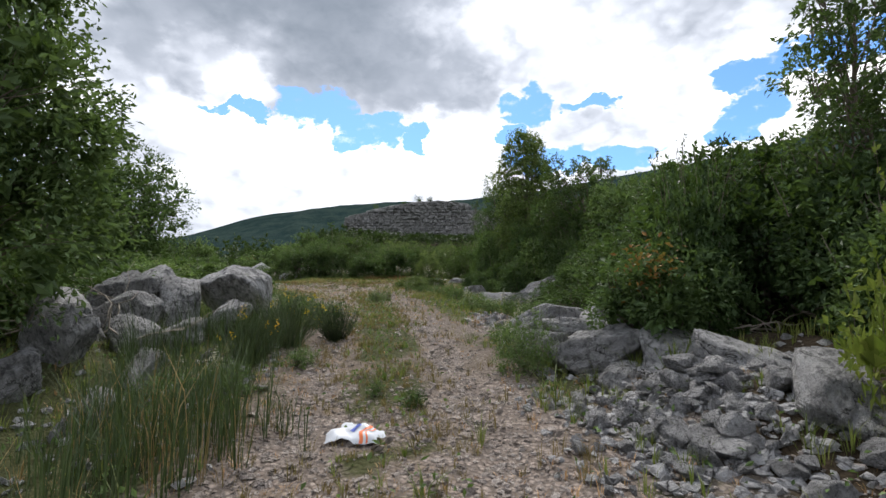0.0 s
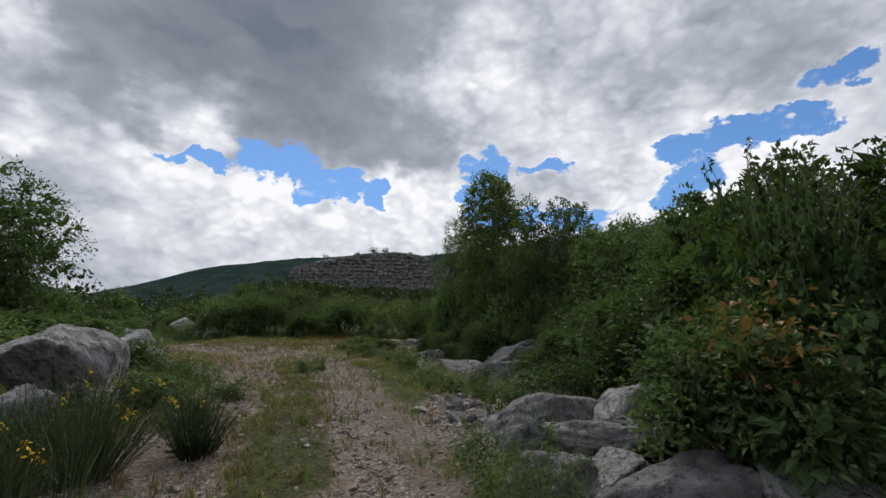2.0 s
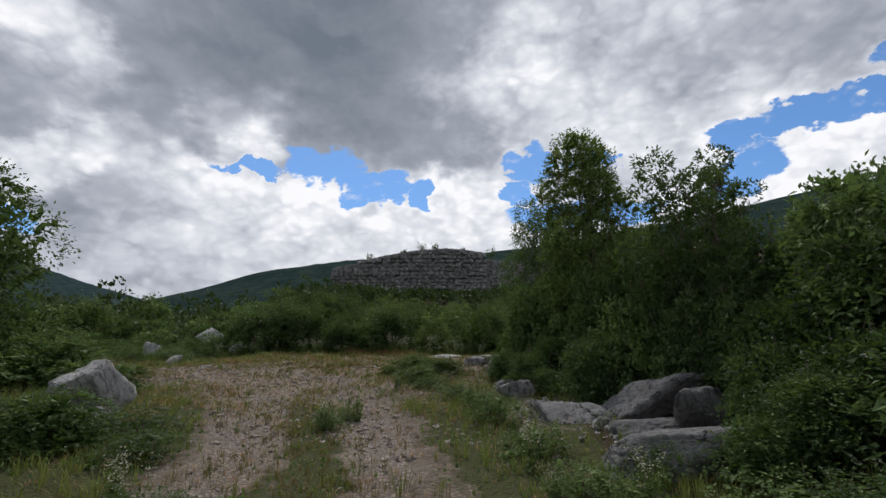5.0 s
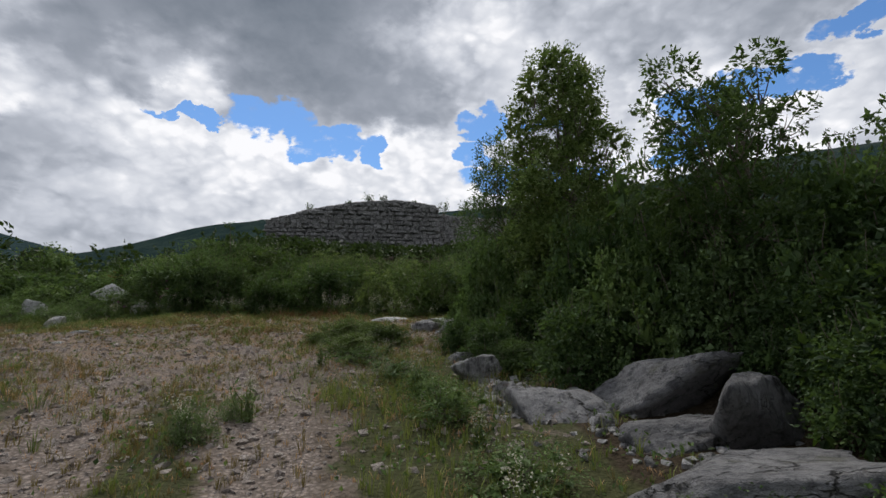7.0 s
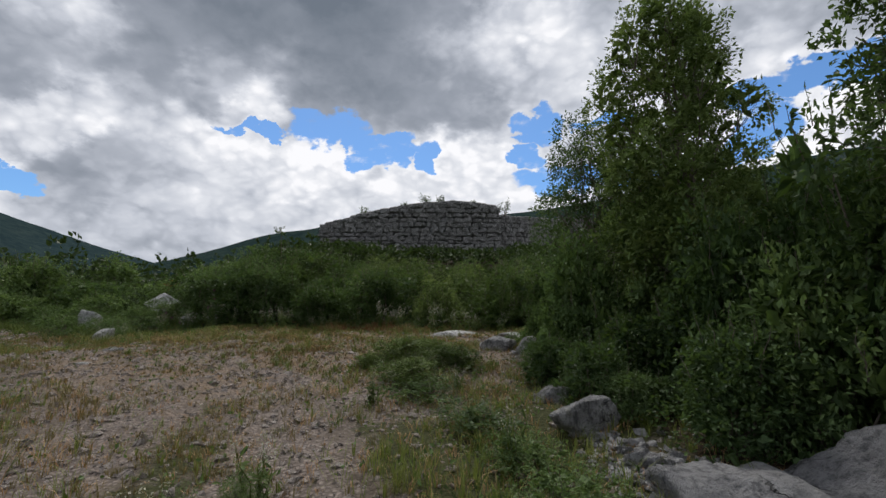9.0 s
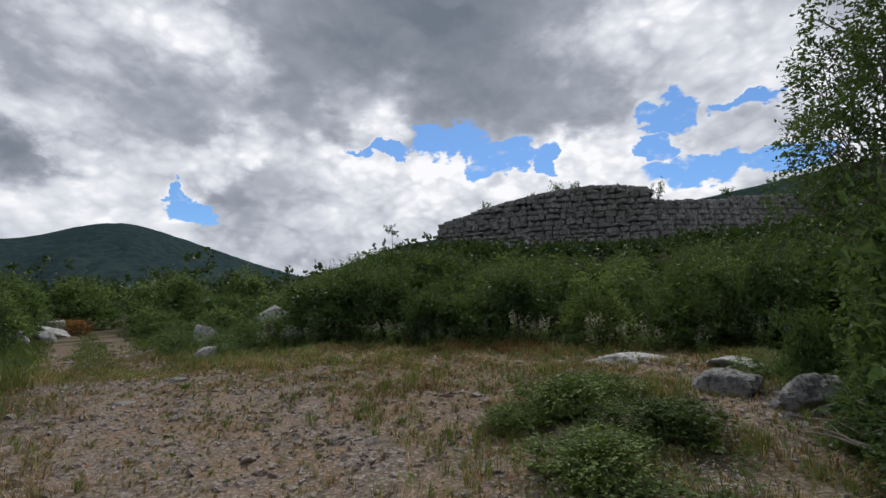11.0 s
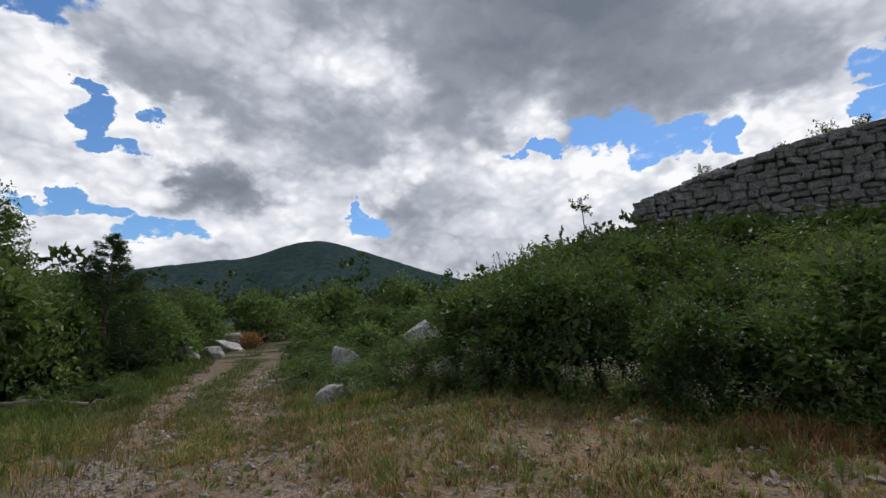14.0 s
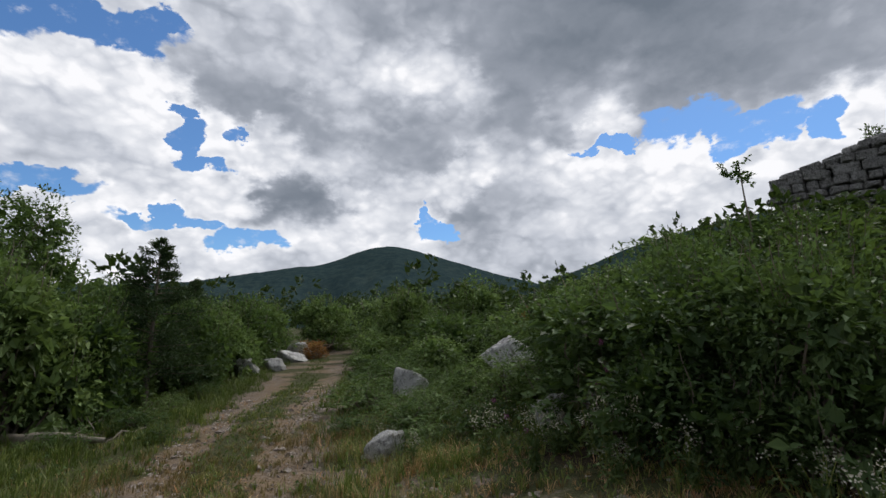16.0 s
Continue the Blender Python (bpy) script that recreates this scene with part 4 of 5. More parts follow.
plant_all(lambda: shrub("sumac_shrub", 15, LEAF_DARK, 6500, 0.08, rust=160), "dark green shrub with a few orange leaves above bedrock", "shrub", "", [(2.45, 5.75, 0.8, 1.6, 0.3)], 6)
plant_all(lambda: shrub("grey_leaved_shrub", 23, LEAF_GREY, 5200, 0.045, shoots=60), "small grey-green shrub at the edge of gravel", "shrub", "", [(0.95, 5.7, 0.46, 0.95), (-2.05, 13.75, 0.3, 0.55), (-1.95, 14.5, 0.22, 0.4)], 6)
plant_all(lambda: shrub("maple_sapling", 31, LEAF_LIGHT, 1300, 0.11, 6, shoots=40), "yellow-green maple sapling with broad leaves", "sapling", "", [(3.0, 3.0, 0.55, 2.35), (3.4, 3.3, 0.4, 1.5)], 3)

# low growth at the edges of the clearing and track
FEATHERY = [(-1.1, 18.1, 0.6, 0.5), (-1.35, 19.5, 0.65, 0.6), (-0.5, 18.8, 0.6, 0.55), (-1.9, 19.0, 0.4, 0.35), (-1.0, 20.3, 0.5, 0.45)]
plant_all(lambda: shrub("feathery_bush", 47, LEAF_FRESH, 6500, 0.06, 12, shoots=90), "low feathery bright green bush in the clearing", "bush", "", FEATHERY, 5)
LOW = [(0.2, 14.2, 0.5, 0.62), (0.05, 15.2, 0.45, 0.5), (-0.15, 16.2, 0.55, 0.45), (-0.8, 17.3, 0.55, 0.4), (0.6, 12.6, 0.5, 0.5),
       (-4.6, 13.4, 0.9, 0.55), (-5.4, 12.6, 0.9, 0.7), (-3.9, 12.2, 0.6, 0.5), (-2.6, 10.4, 0.5, 0.45), (-3.2, 9.5, 0.6, 0.6), (0.9, 11.2, 0.45, 0.5), (0.95, 7.4, 0.35, 0.35), (-2.2, 5.0, 0.35, 0.45),
       (-1.9, 6.0, 0.3, 0.35), (-2.4, 8.6, 0.45, 0.55), (-0.35, 4.6, 0.16, 0.3), (-0.7, 4.9, 0.14, 0.25), (-13.2, 26.2, 0.9, 0.8), (-11.3, 25.6, 0.8, 0.7), (-10.6, 24.9, 0.6, 0.5), (-14.9, 23.0, 0.4, 0.4),
       (2.6, 9.6, 0.8, 0.7), (3.1, 8.3, 0.7, 0.7), (2.1, 10.4, 0.7, 0.6), (3.2, 11.2, 0.8, 0.8), (1.6, 11.8, 0.5, 0.5), (2.0, 8.6, 0.5, 0.45), (3.6, 12.3, 0.7, 0.8), (1.3, 10.2, 0.4, 0.4),
       (3.2, 3.0, 0.5, 0.5), (3.8, 3.4, 0.6, 0.7), (4.2, 4.4, 0.6, 0.6), (2.6, 16.2, 0.6, 0.6), (3.6, 15.2, 0.7, 0.9), (2.9, 17.8, 0.8, 0.9), (1.9, 20.2, 0.8, 0.9), (2.6, 20.4, 0.8, 1.0), (1.2, 21.6, 0.6, 0.5), (2.4, 22.8, 0.8, 0.7),
       (-8.4, 25.3, 0.35, 0.35), (-9.8, 25.7, 0.7, 0.7), (-10.3, 26.8, 0.9, 1.0), (-11.6, 27.2, 0.7, 0.8), (-12.2, 26.6, 0.7, 0.6), (-11.4, 26.2, 0.6, 0.6), (-11.4, 27.2, 0.7, 0.9), (-9.6, 26.9, 0.8, 0.9), (-3.0, 24.0, 0.6, 0.45), (-1.6, 24.0, 0.6, 0.4), (0.4, 23.9, 0.7, 0.5), (2.0, 23.9, 0.8, 0.6),
       (-13.6, 27.6, 1.0, 0.9), (-14.8, 27.8, 0.9, 0.9), (-12.2, 24.9, 0.5, 0.4), (-15.4, 21.6, 0.6, 0.5), (-17.0, 23.0, 0.7, 0.6), (-18.6, 24.2, 0.7, 0.6), (-20.0, 25.2, 0.7, 0.6), (-14.2, 20.0, 0.6, 0.5), (-3.3, 7.6, 0.5, 0.5), (-3.6, 9.9, 0.7, 0.7), (-4.6, 10.4, 0.8, 0.8), (-2.7, 4.5, 0.4, 0.5)]
plant_all(lambda: shrub("low_bush", 44, LEAF_MID, 2300, 0.07, 10, shoots=24), "low spreading fresh green bush on stony ground", "bush", "low bushes", LOW, 5)

plant_all(lambda: shrub("rusty_bush", 35, LEAF_RUST, 1500, 0.09, 8, shoots=16), "rusty orange withered bush beside rocks", "bush", "", [(-26.6, 32.6, 0.9, 1.0), (-28.4, 33.6, 0.9, 1.0), (-13.2, 31.4, 0.6, 1.9)], 3)

# scrub bank below the ruin
rng = np.random.default_rng(12)
BANK_A, BANK_B, BANK_C = [], [], []
for row in range(4):
    for x in np.arange(-8.2 + 0.55 * row, 8.5, 1.45):
        y = float(np.interp(x, (-9, -5, 0, 4, 9), (26.1, 25.2, 24.8, 24.4, 24.2))) + row * 1.6 + rng.normal() * 0.3
        r, h = rng.uniform(0.95, 1.35), rng.uniform(2.0, 2.7) * (1.0 if row < 2 else 0.8)
        x = float(x) + rng.normal() * 0.25
        (BANK_A, BANK_B, BANK_C)[rng.integers(3)].append((x, y, r, kept_low(x, y, h, 0.93)))
BANK_B += [(-6.9, 25.3, 0.9, 1.9), (-6.0, 25.0, 0.9, 2.0), (-7.3, 26.5, 1.0, 2.1), (-9.4, 27.0, 0.8, 1.3), (-4.6, 24.6, 0.8, 1.3)]
plant_all(lambda: shrub("scrub_bush", 52, LEAF_MID, 5600, 0.07, 11, shoots=70), "thick green scrub bush below the ruined wall", "bush", "scrub below the ruin", BANK_A, 7)
plant_all(lambda: shrub("scrub_bush", 57, LEAF_DARK, 5600, 0.07, 10, shoots=60), "thick dark green scrub bush below the ruined wall", "bush", "scrub below the ruin", BANK_B, 8)
plant_all(lambda: shrub("scrub_bush", 63, LEAF_LIGHTER, 5600, 0.066, 9, shoots=80), "thick green scrub bush with upright shoots", "bush", "scrub below the ruin", BANK_C, 9)

LEFT_SCRUB = [(-9.6, 28.6, 1.1, 1.4), (-10.4, 30.4, 1.3, 1.7), (-12.4, 30.2, 1.3, 1.7), (-14.2, 28.9, 1.2, 1.4), (-15.6, 31.0, 1.5, 2.0), (-13.4, 32.8, 1.8, 2.3), (-17.8, 32.6, 1.8, 2.2), (-9.4, 33, 1.6, 2.0),
              (-16.2, 28.6, 0.9, 1.0), (-19.5, 31.2, 1.3, 1.5), (-7.6, 12.2, 1.3, 1.3), (-8.8, 14.0, 1.4, 1.5), (-6.4, 10.4, 1.1, 1.1), (-9.3, 17.4, 1.3, 1.4), (-12.0, 18.0, 1.5, 2.0), (-7.2, 16.2, 1.0, 0.9),
              (-5.9, 8.6, 1.0, 1.0), (-7.4, 7.8, 1.4, 1.4), (-6.0, 6.2, 1.2, 1.5), (-5.6, 3.6, 1.2, 1.3), (-5.2, 12.6, 0.8, 0.9), (-10.6, 12.4, 1.6, 1.9), (-14.0, 16.0, 1.8, 2.3)]
LEFT_SCRUB = [(x, y, r, kept_low(x, y, h, 0.95) if y > 27 else h) for x, y, r, h in LEFT_SCRUB]
plant_all(lambda: shrub("thicket_bush", 71, LEAF_MID, 3200, 0.09, 10), "rounded green thicket bush on the verge", "bush", "thickets on the verge", LEFT_SCRUB, 10)
VERGE = [(-16.2, 19.4, 1.4, 2.6), (-17.4, 21.0, 1.5, 2.8), (-18.6, 22.2, 1.3, 2.4), (-20.4, 22.6, 1.5, 2.8), (-19.4, 20.2, 1.8, 3.4), (-22.6, 25.4, 1.6, 2.6), (-24.2, 27.2, 1.7, 2.5), (-22.2, 23.6, 1.4, 2.4), (-26.4, 28.6, 1.8, 2.8),
         (-16.6, 17.2, 1.8, 3.2), (-23.6, 21.4, 2.0, 3.8), (-28.6, 30.6, 1.9, 2.6), (-15.4, 18.2, 1.0, 1.6), (-24.8, 24.8, 1.9, 3.2), (-30.2, 35.6, 2.0, 2.8), (-22.0, 34.2, 1.9, 2.8), (-26.0, 37.0, 2.0, 3.0), (-19.6, 36.0, 1.9, 2.8)]
VERGE = [(x, y, r * 1.08, h * 1.4) for x, y, r, h in VERGE]
plant_all(lambda: shrub("verge_shrub", 83, LEAF_MID, 5400, 0.08, 11, shoots=50), "tall green shrub beside the track", "shrub", "shrubs beside the far track", VERGE, 11)


# ------------------------------------------------------------------ trees
def tree(name, label, x, y, height, width, seed, mat, leaves, leaf, open_crown=0.0, trunk=0.07, low=0.25, narrow=False, lobes_n=16):
    """Tapered trunk, limbs to each mass of leaves, an uneven crown."""
    rng = np.random.default_rng(seed)
    root = new(name)
    root.location = (x, y, float(land(x, y)) - 0.05)
    spine = bent(rng, (0, 0, 0), (rng.normal() * 0.2, rng.normal() * 0.2, height * 0.9), 0.05, 8)
    wood = [tube(spine, np.linspace(trunk, 0.012, 8), 7)]
    lobes = []
    for i in range(lobes_n):
        k = low + (1 - low) * (i + 0.5) / lobes_n
        a = i * 2.4 + rng.normal() * 0.4
        reach = width * (1 - (2 * k - 1.1) ** 2 * (0.45 if not narrow else 0.7)) * rng.uniform(0.3, 0.85)
        c = np.array((math.cos(a) * reach, math.sin(a) * reach, height * k * 0.96))
        r = width * rng.uniform(0.34, 0.52) * (1 - 0.3 * open_crown) * (1.2 - 0.5 * k)
        lobes.append((c, np.array((r, r, r * rng.uniform(0.75, 1.15)))))
        j = min(7, max(1, int(k * 0.75 * 7)))
        limb = bent(rng, spine[j], c, 0.1)
        wood.append(tube(limb, np.linspace(trunk * 0.3, 0.006, 5), 5))
        for _ in range(4):
            d = rng.normal(size=3)
            wood.append(tube(bent(rng, limb[3], c + d / np.linalg.norm(d) * r * 0.9, 0.1, 4), (0.01, 0.008, 0.005, 0.003), 3))
    at, out = crown_points(rng, lobes, leaves, 0.35 if open_crown else 0.55)
    pieces = [leaf_faces(rng, at, out, leaf, leaf * 0.5)]
    if not open_crown:
        inner, o2 = crown_points(rng, [(c, r * 0.7) for c, r in lobes], leaves // 7, 0.3)
        pieces.append(leaf_faces(rng, inner, o2, leaf * 2.2, leaf * 1.4))
    v, f = join_soup(wood)
    part("trunk", raw_mesh("trunk", v, f, BARK, True), root, "grey-brown trunk and limbs")
    v, f = join_soup(pieces)
    part("crown", raw_mesh("crown", v, f, mat), root)
    return tagged(root, label, "tree")


tree("hornbeam_tree", "tall narrow dark green tree behind boulders", 3.15, 18.6, 5.9, 1.35, 101, LEAF_LIGHTER, 34000, 0.08, 0, 0.08, 0.1, True, 44)
tree("ash_tree", "airy ash tree with sky showing through", 3.95, 14.85, 4.1, 1.25, 108, LEAF_GREY, 11000, 0.085, 0.6, 0.05, 0.35, False, 26)
tree("wayfaring_tree", "leafy green tree at the edge of the clearing", 2.5, 20.9, 4.7, 1.35, 111, LEAF_DARK, 15000, 0.075, 0.1, 0.05, 0.42, False, 26)
tree("ash_tree", "thin ash tree standing above the bank", 4.8, 5.2, 4.9, 0.95, 117, LEAF_GREY, 7500, 0.085, 0.45, 0.045, 0.42, False, 26)
tree("ash_tree", "young slender tree rising out of scrub", 5.6, 17.0, 4.2, 0.7, 119, LEAF_GREY, 3600, 0.09, 0.5, 0.035, 0.5, False, 14)
tree("ash_tree", "young slender tree rising out of scrub", 5.9, 13.6, 2.9, 1.2, 127, LEAF_GREY, 6500, 0.09, 0.4, 0.045, 0.35, False, 20)
tree("oak_tree", "dense dark oak tree over boulders", -5.15, 4.5, 5.2, 1.6, 131, LEAF_DARK, 30000, 0.085, 0, 0.09, 0.25, False, 34)
tree("oak_tree", "rounded dark oak tree standing alone", -11.9, 16.3, 4.9, 2.5, 137, LEAF_DARK, 28000, 0.115, 0, 0.1, 0.1, False, 40)
tree("oak_tree", "broad green tree on the verge of the track", -21.8, 20.8, 5.2, 2.2, 139, LEAF_MID, 16000, 0.11, 0, 0.09, 0.12, False, 28)
tree("oak_tree", "broad green tree on the verge of the track", -18.2, 18.8, 4.6, 1.9, 149, LEAF_MID, 14000, 0.1, 0, 0.08, 0.12, False, 24)


for x, y, h, wd, s in ((4.5, 6.8, 2.35, 1.3, 161), (4.8, 8.9, 2.3, 1.3, 163), (5.6, 4.7, 2.3, 1.3, 167), (4.8, 11.6, 2.4, 1.3, 169)):
    tree("oak_tree", "leaning dark oak overhanging the bank", x, y, h, wd, s, LEAF_DARK, 10000, 0.085, 0, 0.06, 0.3, False, 20)


def juniper(x, y, height, width, seed):
    rng = np.random.default_rng(seed)
    root = new("juniper_tree")
    root.location = (x, y, float(land(x, y)) - 0.05)
    wood = [tube([(0, 0, 0), (0.03, 0, height * 0.5), (0, 0.02, height)], (0.09, 0.05, 0.008), 7)]
    pieces = []
    for i in range(70):
        k = (i + 0.5) / 70
        a = i * 2.4 + rng.normal() * 0.3
        reach = width * (1 - k) ** 0.7 * rng.uniform(0.65, 1.15) + 0.06
        p0 = np.array((0, 0, height * (0.15 + 0.83 * k)))
        p1 = p0 + (math.cos(a) * reach, math.sin(a) * reach, reach * rng.uniform(0.0, 0.35))
        wood.append(tube(bent(rng, p0, p1, 0.06, 4), (0.018, 0.014, 0.01, 0.004), 4))
        m = int(120 + 260 * (1 - k))
        s = rng.uniform(0.25, 1.05, (m, 1))
        pos = p0 + (p1 - p0) * s + rng.normal(size=(m, 3)) * 0.09 * (0.4 + (1 - k))
        pieces.append(leaf_faces(rng, pos, np.tile((p1 - p0) / np.linalg.norm(p1 - p0), (m, 1)) + (0, 0, 0.3), 0.11, 0.035))
    v, f = join_soup(wood)
    part("trunk", raw_mesh("trunk", v, f, BARK, True), root)
    v, f = join_soup(pieces)
    part("crown", raw_mesh("crown", v, f, LEAF_JUNIPER), root)
    tagged(root, "dark conical juniper tree with layered branches", "tree")


juniper(-20.4, 24.0, 4.7, 1.6, 151)
juniper(-25.5, 26.6, 3.6, 1.2, 157)


# distant scrub that nobody could count
def far_scrub():
    rng = np.random.default_rng(33)
    pieces = []
    spots = []
    for _ in range(360):
        x, y = rng.uniform(-95, -12), rng.uniform(10, 120)
        if track_offset(np.array(x), np.array(y)) < 3.0 or math.hypot(x, y - 18) < 26 or (x > -24 and y < 34):
            continue
        spots.append((x, y, rng.uniform(1.5, 2.7), rng.uniform(2.8, 4.8)))
    for _ in range(190):
        x, y = rng.uniform(8.5, 60), rng.uniform(-6, 70)
        spots.append((x, y, rng.uniform(1.3, 2.2), rng.uniform(1.6, 3.0)))
    for _ in range(70):
        x, y = rng.uniform(-13, 20), rng.uniform(44, 90)
        spots.append((x, y, rng.uniform(1.3, 2.2), rng.uniform(1.5, 2.6)))
    for _ in range(110):
        x, y = rng.uniform(-15, 9), rng.uniform(30.8, 35)
        spots.append((x, y, rng.uniform(0.9, 1.3), kept_low(x, y, rng.uniform(0.8, 1.35))))
    for _ in range(40):
        x, y = rng.uniform(-19, -9.5), rng.uniform(34, 44)
        spots.append((x, y, rng.uniform(1.2, 1.8), kept_low(x, y, rng.uniform(1.2, 2.2), 0.95)))
    for _ in range(60):
        x, y = rng.uniform(-40, 20), rng.uniform(-26, -7)
        spots.append((x, y, rng.uniform(1.3, 2.2), rng.uniform(2.0, 3.6)))
    for x, y, r, h in spots:
        z = float(land(x, y))
        lobes = [(np.array((x + rng.normal() * r * 0.4, y + rng.normal() * r * 0.4, z + h * rng.uniform(0.3, 0.75))), np.array((r * 0.6, r * 0.6, h * 0.33))) for _ in range(6)]
        at, out = crown_points(rng, lobes, 210)
        size = 0.2 if y < 36 and abs(x + 3) < 14 else 0.36
        pieces.append(leaf_faces(rng, at, out, size, size * 0.7))
    v, f = join_soup(pieces)
    tagged(new("far_scrub", raw_mesh("far_scrub", v, f, LEAF_FAR)), "distant green scrub and low trees", "scrub", kind="stuff")


far_scrub()


# ------------------------------------------------------------------ grass
def blades(name, label, mat, n, area, height, width, weight, seed, lean=0.6, each=9, radius=0.05):
    """Tufts of grass: bent tapering blades fanning out of common roots, where weight(x, y) lets them grow."""
    rng = np.random.default_rng(seed)
    x, y = rng.uniform(area[0], area[1], n), rng.uniform(area[2], area[3], n)
    clump = 0.5 + 0.5 * np.sin(x * 2.3 + 2 * np.sin(y * 1.7)) * np.sin(y * 2.1 + 1.3 * np.sin(x * 1.9))
    keep = rng.uniform(0, 1, n) < weight(x, y) * (0.15 + 0.85 * clump)
    x, y, clump = x[keep], y[keep], clump[keep]
    big = rng.uniform(0.45, 1.25, len(x)) * (0.65 + 0.5 * clump) * (0.55 + 0.45 * ss(0.4, 1.2, track_offset(x, y))) * (1 - 0.45 * ss(16, 19, y) * ss(-10, -7, x))
    x, y, big = np.repeat(x, each), np.repeat(y, each), np.repeat(big, each)
    n = len(x)
    a = rng.uniform(0, 6.28, n)
    q = rng.uniform(0, 1, n)
    ca, sa_ = np.cos(a), np.sin(a)
    x, y = x + ca * q * radius * big, y + sa_ * q * radius * big
    z = land(x, y) - 0.01
    h = height * big * rng.uniform(0.55, 1.15, n)
    tip = lean * h * (0.25 + q * rng.uniform(0.4, 1.2, n))
    wd = width * rng.uniform(0.6, 1.3, n)
    base = np.stack([x, y, z], -1)
    side = np.stack([-sa_, ca, np.zeros(n)], -1) * wd[:, None] * 0.5
    mid = base + np.stack([ca * tip * 0.3, sa_ * tip * 0.3, h * 0.6], -1)
    end = base + np.stack([ca * tip, sa_ * tip, h * 0.95], -1)
    v = np.stack([base - side, base + side, mid + side * 0.75, mid - side * 0.75, end], 1).reshape(-1, 3)
    i = np.arange(n) * 5
    f = np.stack([np.stack([i, i + 1, i + 2], -1), np.stack([i, i + 2, i + 3], -1), np.stack([i + 3, i + 2, i + 4], -1)], 1).reshape(-1, 3)
    tagged(new(name, raw_mesh(name, v, f, mat)), label, "grass", kind="stuff")


def open_ground(x, y):
    x0 = np.interp(y, (-5, 2, 8, 11, 13, 16, 19, 23, 27), (3.6, 3.6, 3.0, 2.3, 2.0, 1.6, 2.4, 3.5, 5))
    return 1 - ss(0, 0.7, x - x0)


def verge(x, y):
    return cover(x, y)[1] ** 1.2 * open_ground(x, y)


def dryness(x, y):
    g, v, d = cover(x, y)
    return d * (1 - 0.45 * g) * open_ground(x, y)


blades("grass_green", "green grass along the verges", GRASS, 30000, (-18, 4.5, 0.8, 28), 0.2, 0.008, verge, 61)
blades("grass_verge", "tall green grass beside the far track", GRASS, 7500, (-24, -9, 18.5, 30), 0.28, 0.014, lambda x, y: cover(x, y)[1] * ss(0.9, 1.6, track_offset(x, y)), 62)
blades("grass_dry", "dry straw-coloured and rusty grass of the clearing", STRAW, 72000, (-14, 3, 2, 25.5), 0.2, 0.007, dryness, 63, 0.8, 8, 0.07)
blades("grass_stubble", "thin dry grass among the stones", STRAW, 30000, (-18, 3, 1, 27), 0.09, 0.007, lambda x, y: 0.45 * open_ground(x, y), 66, 1.0, 6, 0.06)
blades("grass_tufts", "coarse green tufts in the gravel", GRASS, 3600, (-20, 2.5, 1, 28), 0.28, 0.009, lambda x, y: (0.12 + 0.5 * cover(x, y)[2]) * open_ground(x, y), 67, 1.1, 18, 0.12)
blades("weed_tufts", "dark green weeds and coarse grass among dry stalks", GRASS, 3600, (-10, 3, 18.6, 25), 0.34, 0.009,
       lambda x, y: 0.28 * ss(-9, -4, x) + 0.15 * ss(22.5, 24, y), 69, 1.0, 16, 0.13)
blades("rusty_grass", "rust-brown dead grass of the clearing", RUSTY, 9000, (-9, 3, 18.2, 24.6), 0.18, 0.008, lambda x, y: 0.8 * ss(-9, -4, x) * ss(18, 20.5, y), 70, 1.0, 10, 0.1)
blades("rush_grass", "tall thin dark green rushes beside the track", RUSH, 2600, (-4.4, -0.95, 1.2, 8.4), 0.85, 0.008,
       lambda x, y: np.maximum(np.exp(-(((x + 2.3) / 0.85) ** 2 + ((y - 3.2) / 1.3) ** 2) ** 2), 0.55 * np.exp(-(((x + 2.9) / 0.8) ** 2 + ((y - 6.4) / 1.8) ** 2) ** 2)), 64, 0.45, 10, 0.1)


blades("rush_straw", "dead pale stalks among rushes", STRAW, 140, (-3.6, -0.95, 1.2, 5.4), 0.75, 0.007,
       lambda x, y: np.exp(-(((x + 2.3) / 0.85) ** 2 + ((y - 3.2) / 1.3) ** 2) ** 2), 68, 0.5, 8, 0.12)


def dry_mat(x, y):
    t = track_offset(x, y)
    band = ss(19.5, 22, y) * ss(-9, -6, x) + 0.22 * ss(13, 16, y) * ss(-9, -6, x)
    away = ss(6.5, 9, -x) * ss(19, 21, y) * ss(0.25, 0.55, np.abs(t - 0.8))
    return np.clip(np.maximum(band, 0.8 * away), 0, 1) * open_ground(x, y)


blades("grass_mat", "matted dry yellow-brown grass over the clearing", STRAW, 20000, (-12, 2.5, 14, 25.2), 0.18, 0.006, dry_mat, 72, 1.5, 7, 0.1)
blades("grass_mat_green", "thin green grass between dry grass and stones", GRASS, 16000, (-12, 2.5, 14, 25.2), 0.26, 0.006, dry_mat, 73, 1.4, 6, 0.1)
blades("grass_track", "low green and dry grass of the far track", GRASS, 12000, (-27, -8, 19.5, 33), 0.2, 0.01, dry_mat, 74, 1.3, 8, 0.12)
blades("rusty_patch", "rust-red withered grass patch", RUSTY, 900, (-4.6, -1.2, 22.8, 24.2), 0.42, 0.008,
       lambda x, y: np.exp(-(((x + 2.8) / 1.1) ** 2 + ((y - 23.5) / 0.4) ** 2)), 75, 1.2, 14, 0.14)


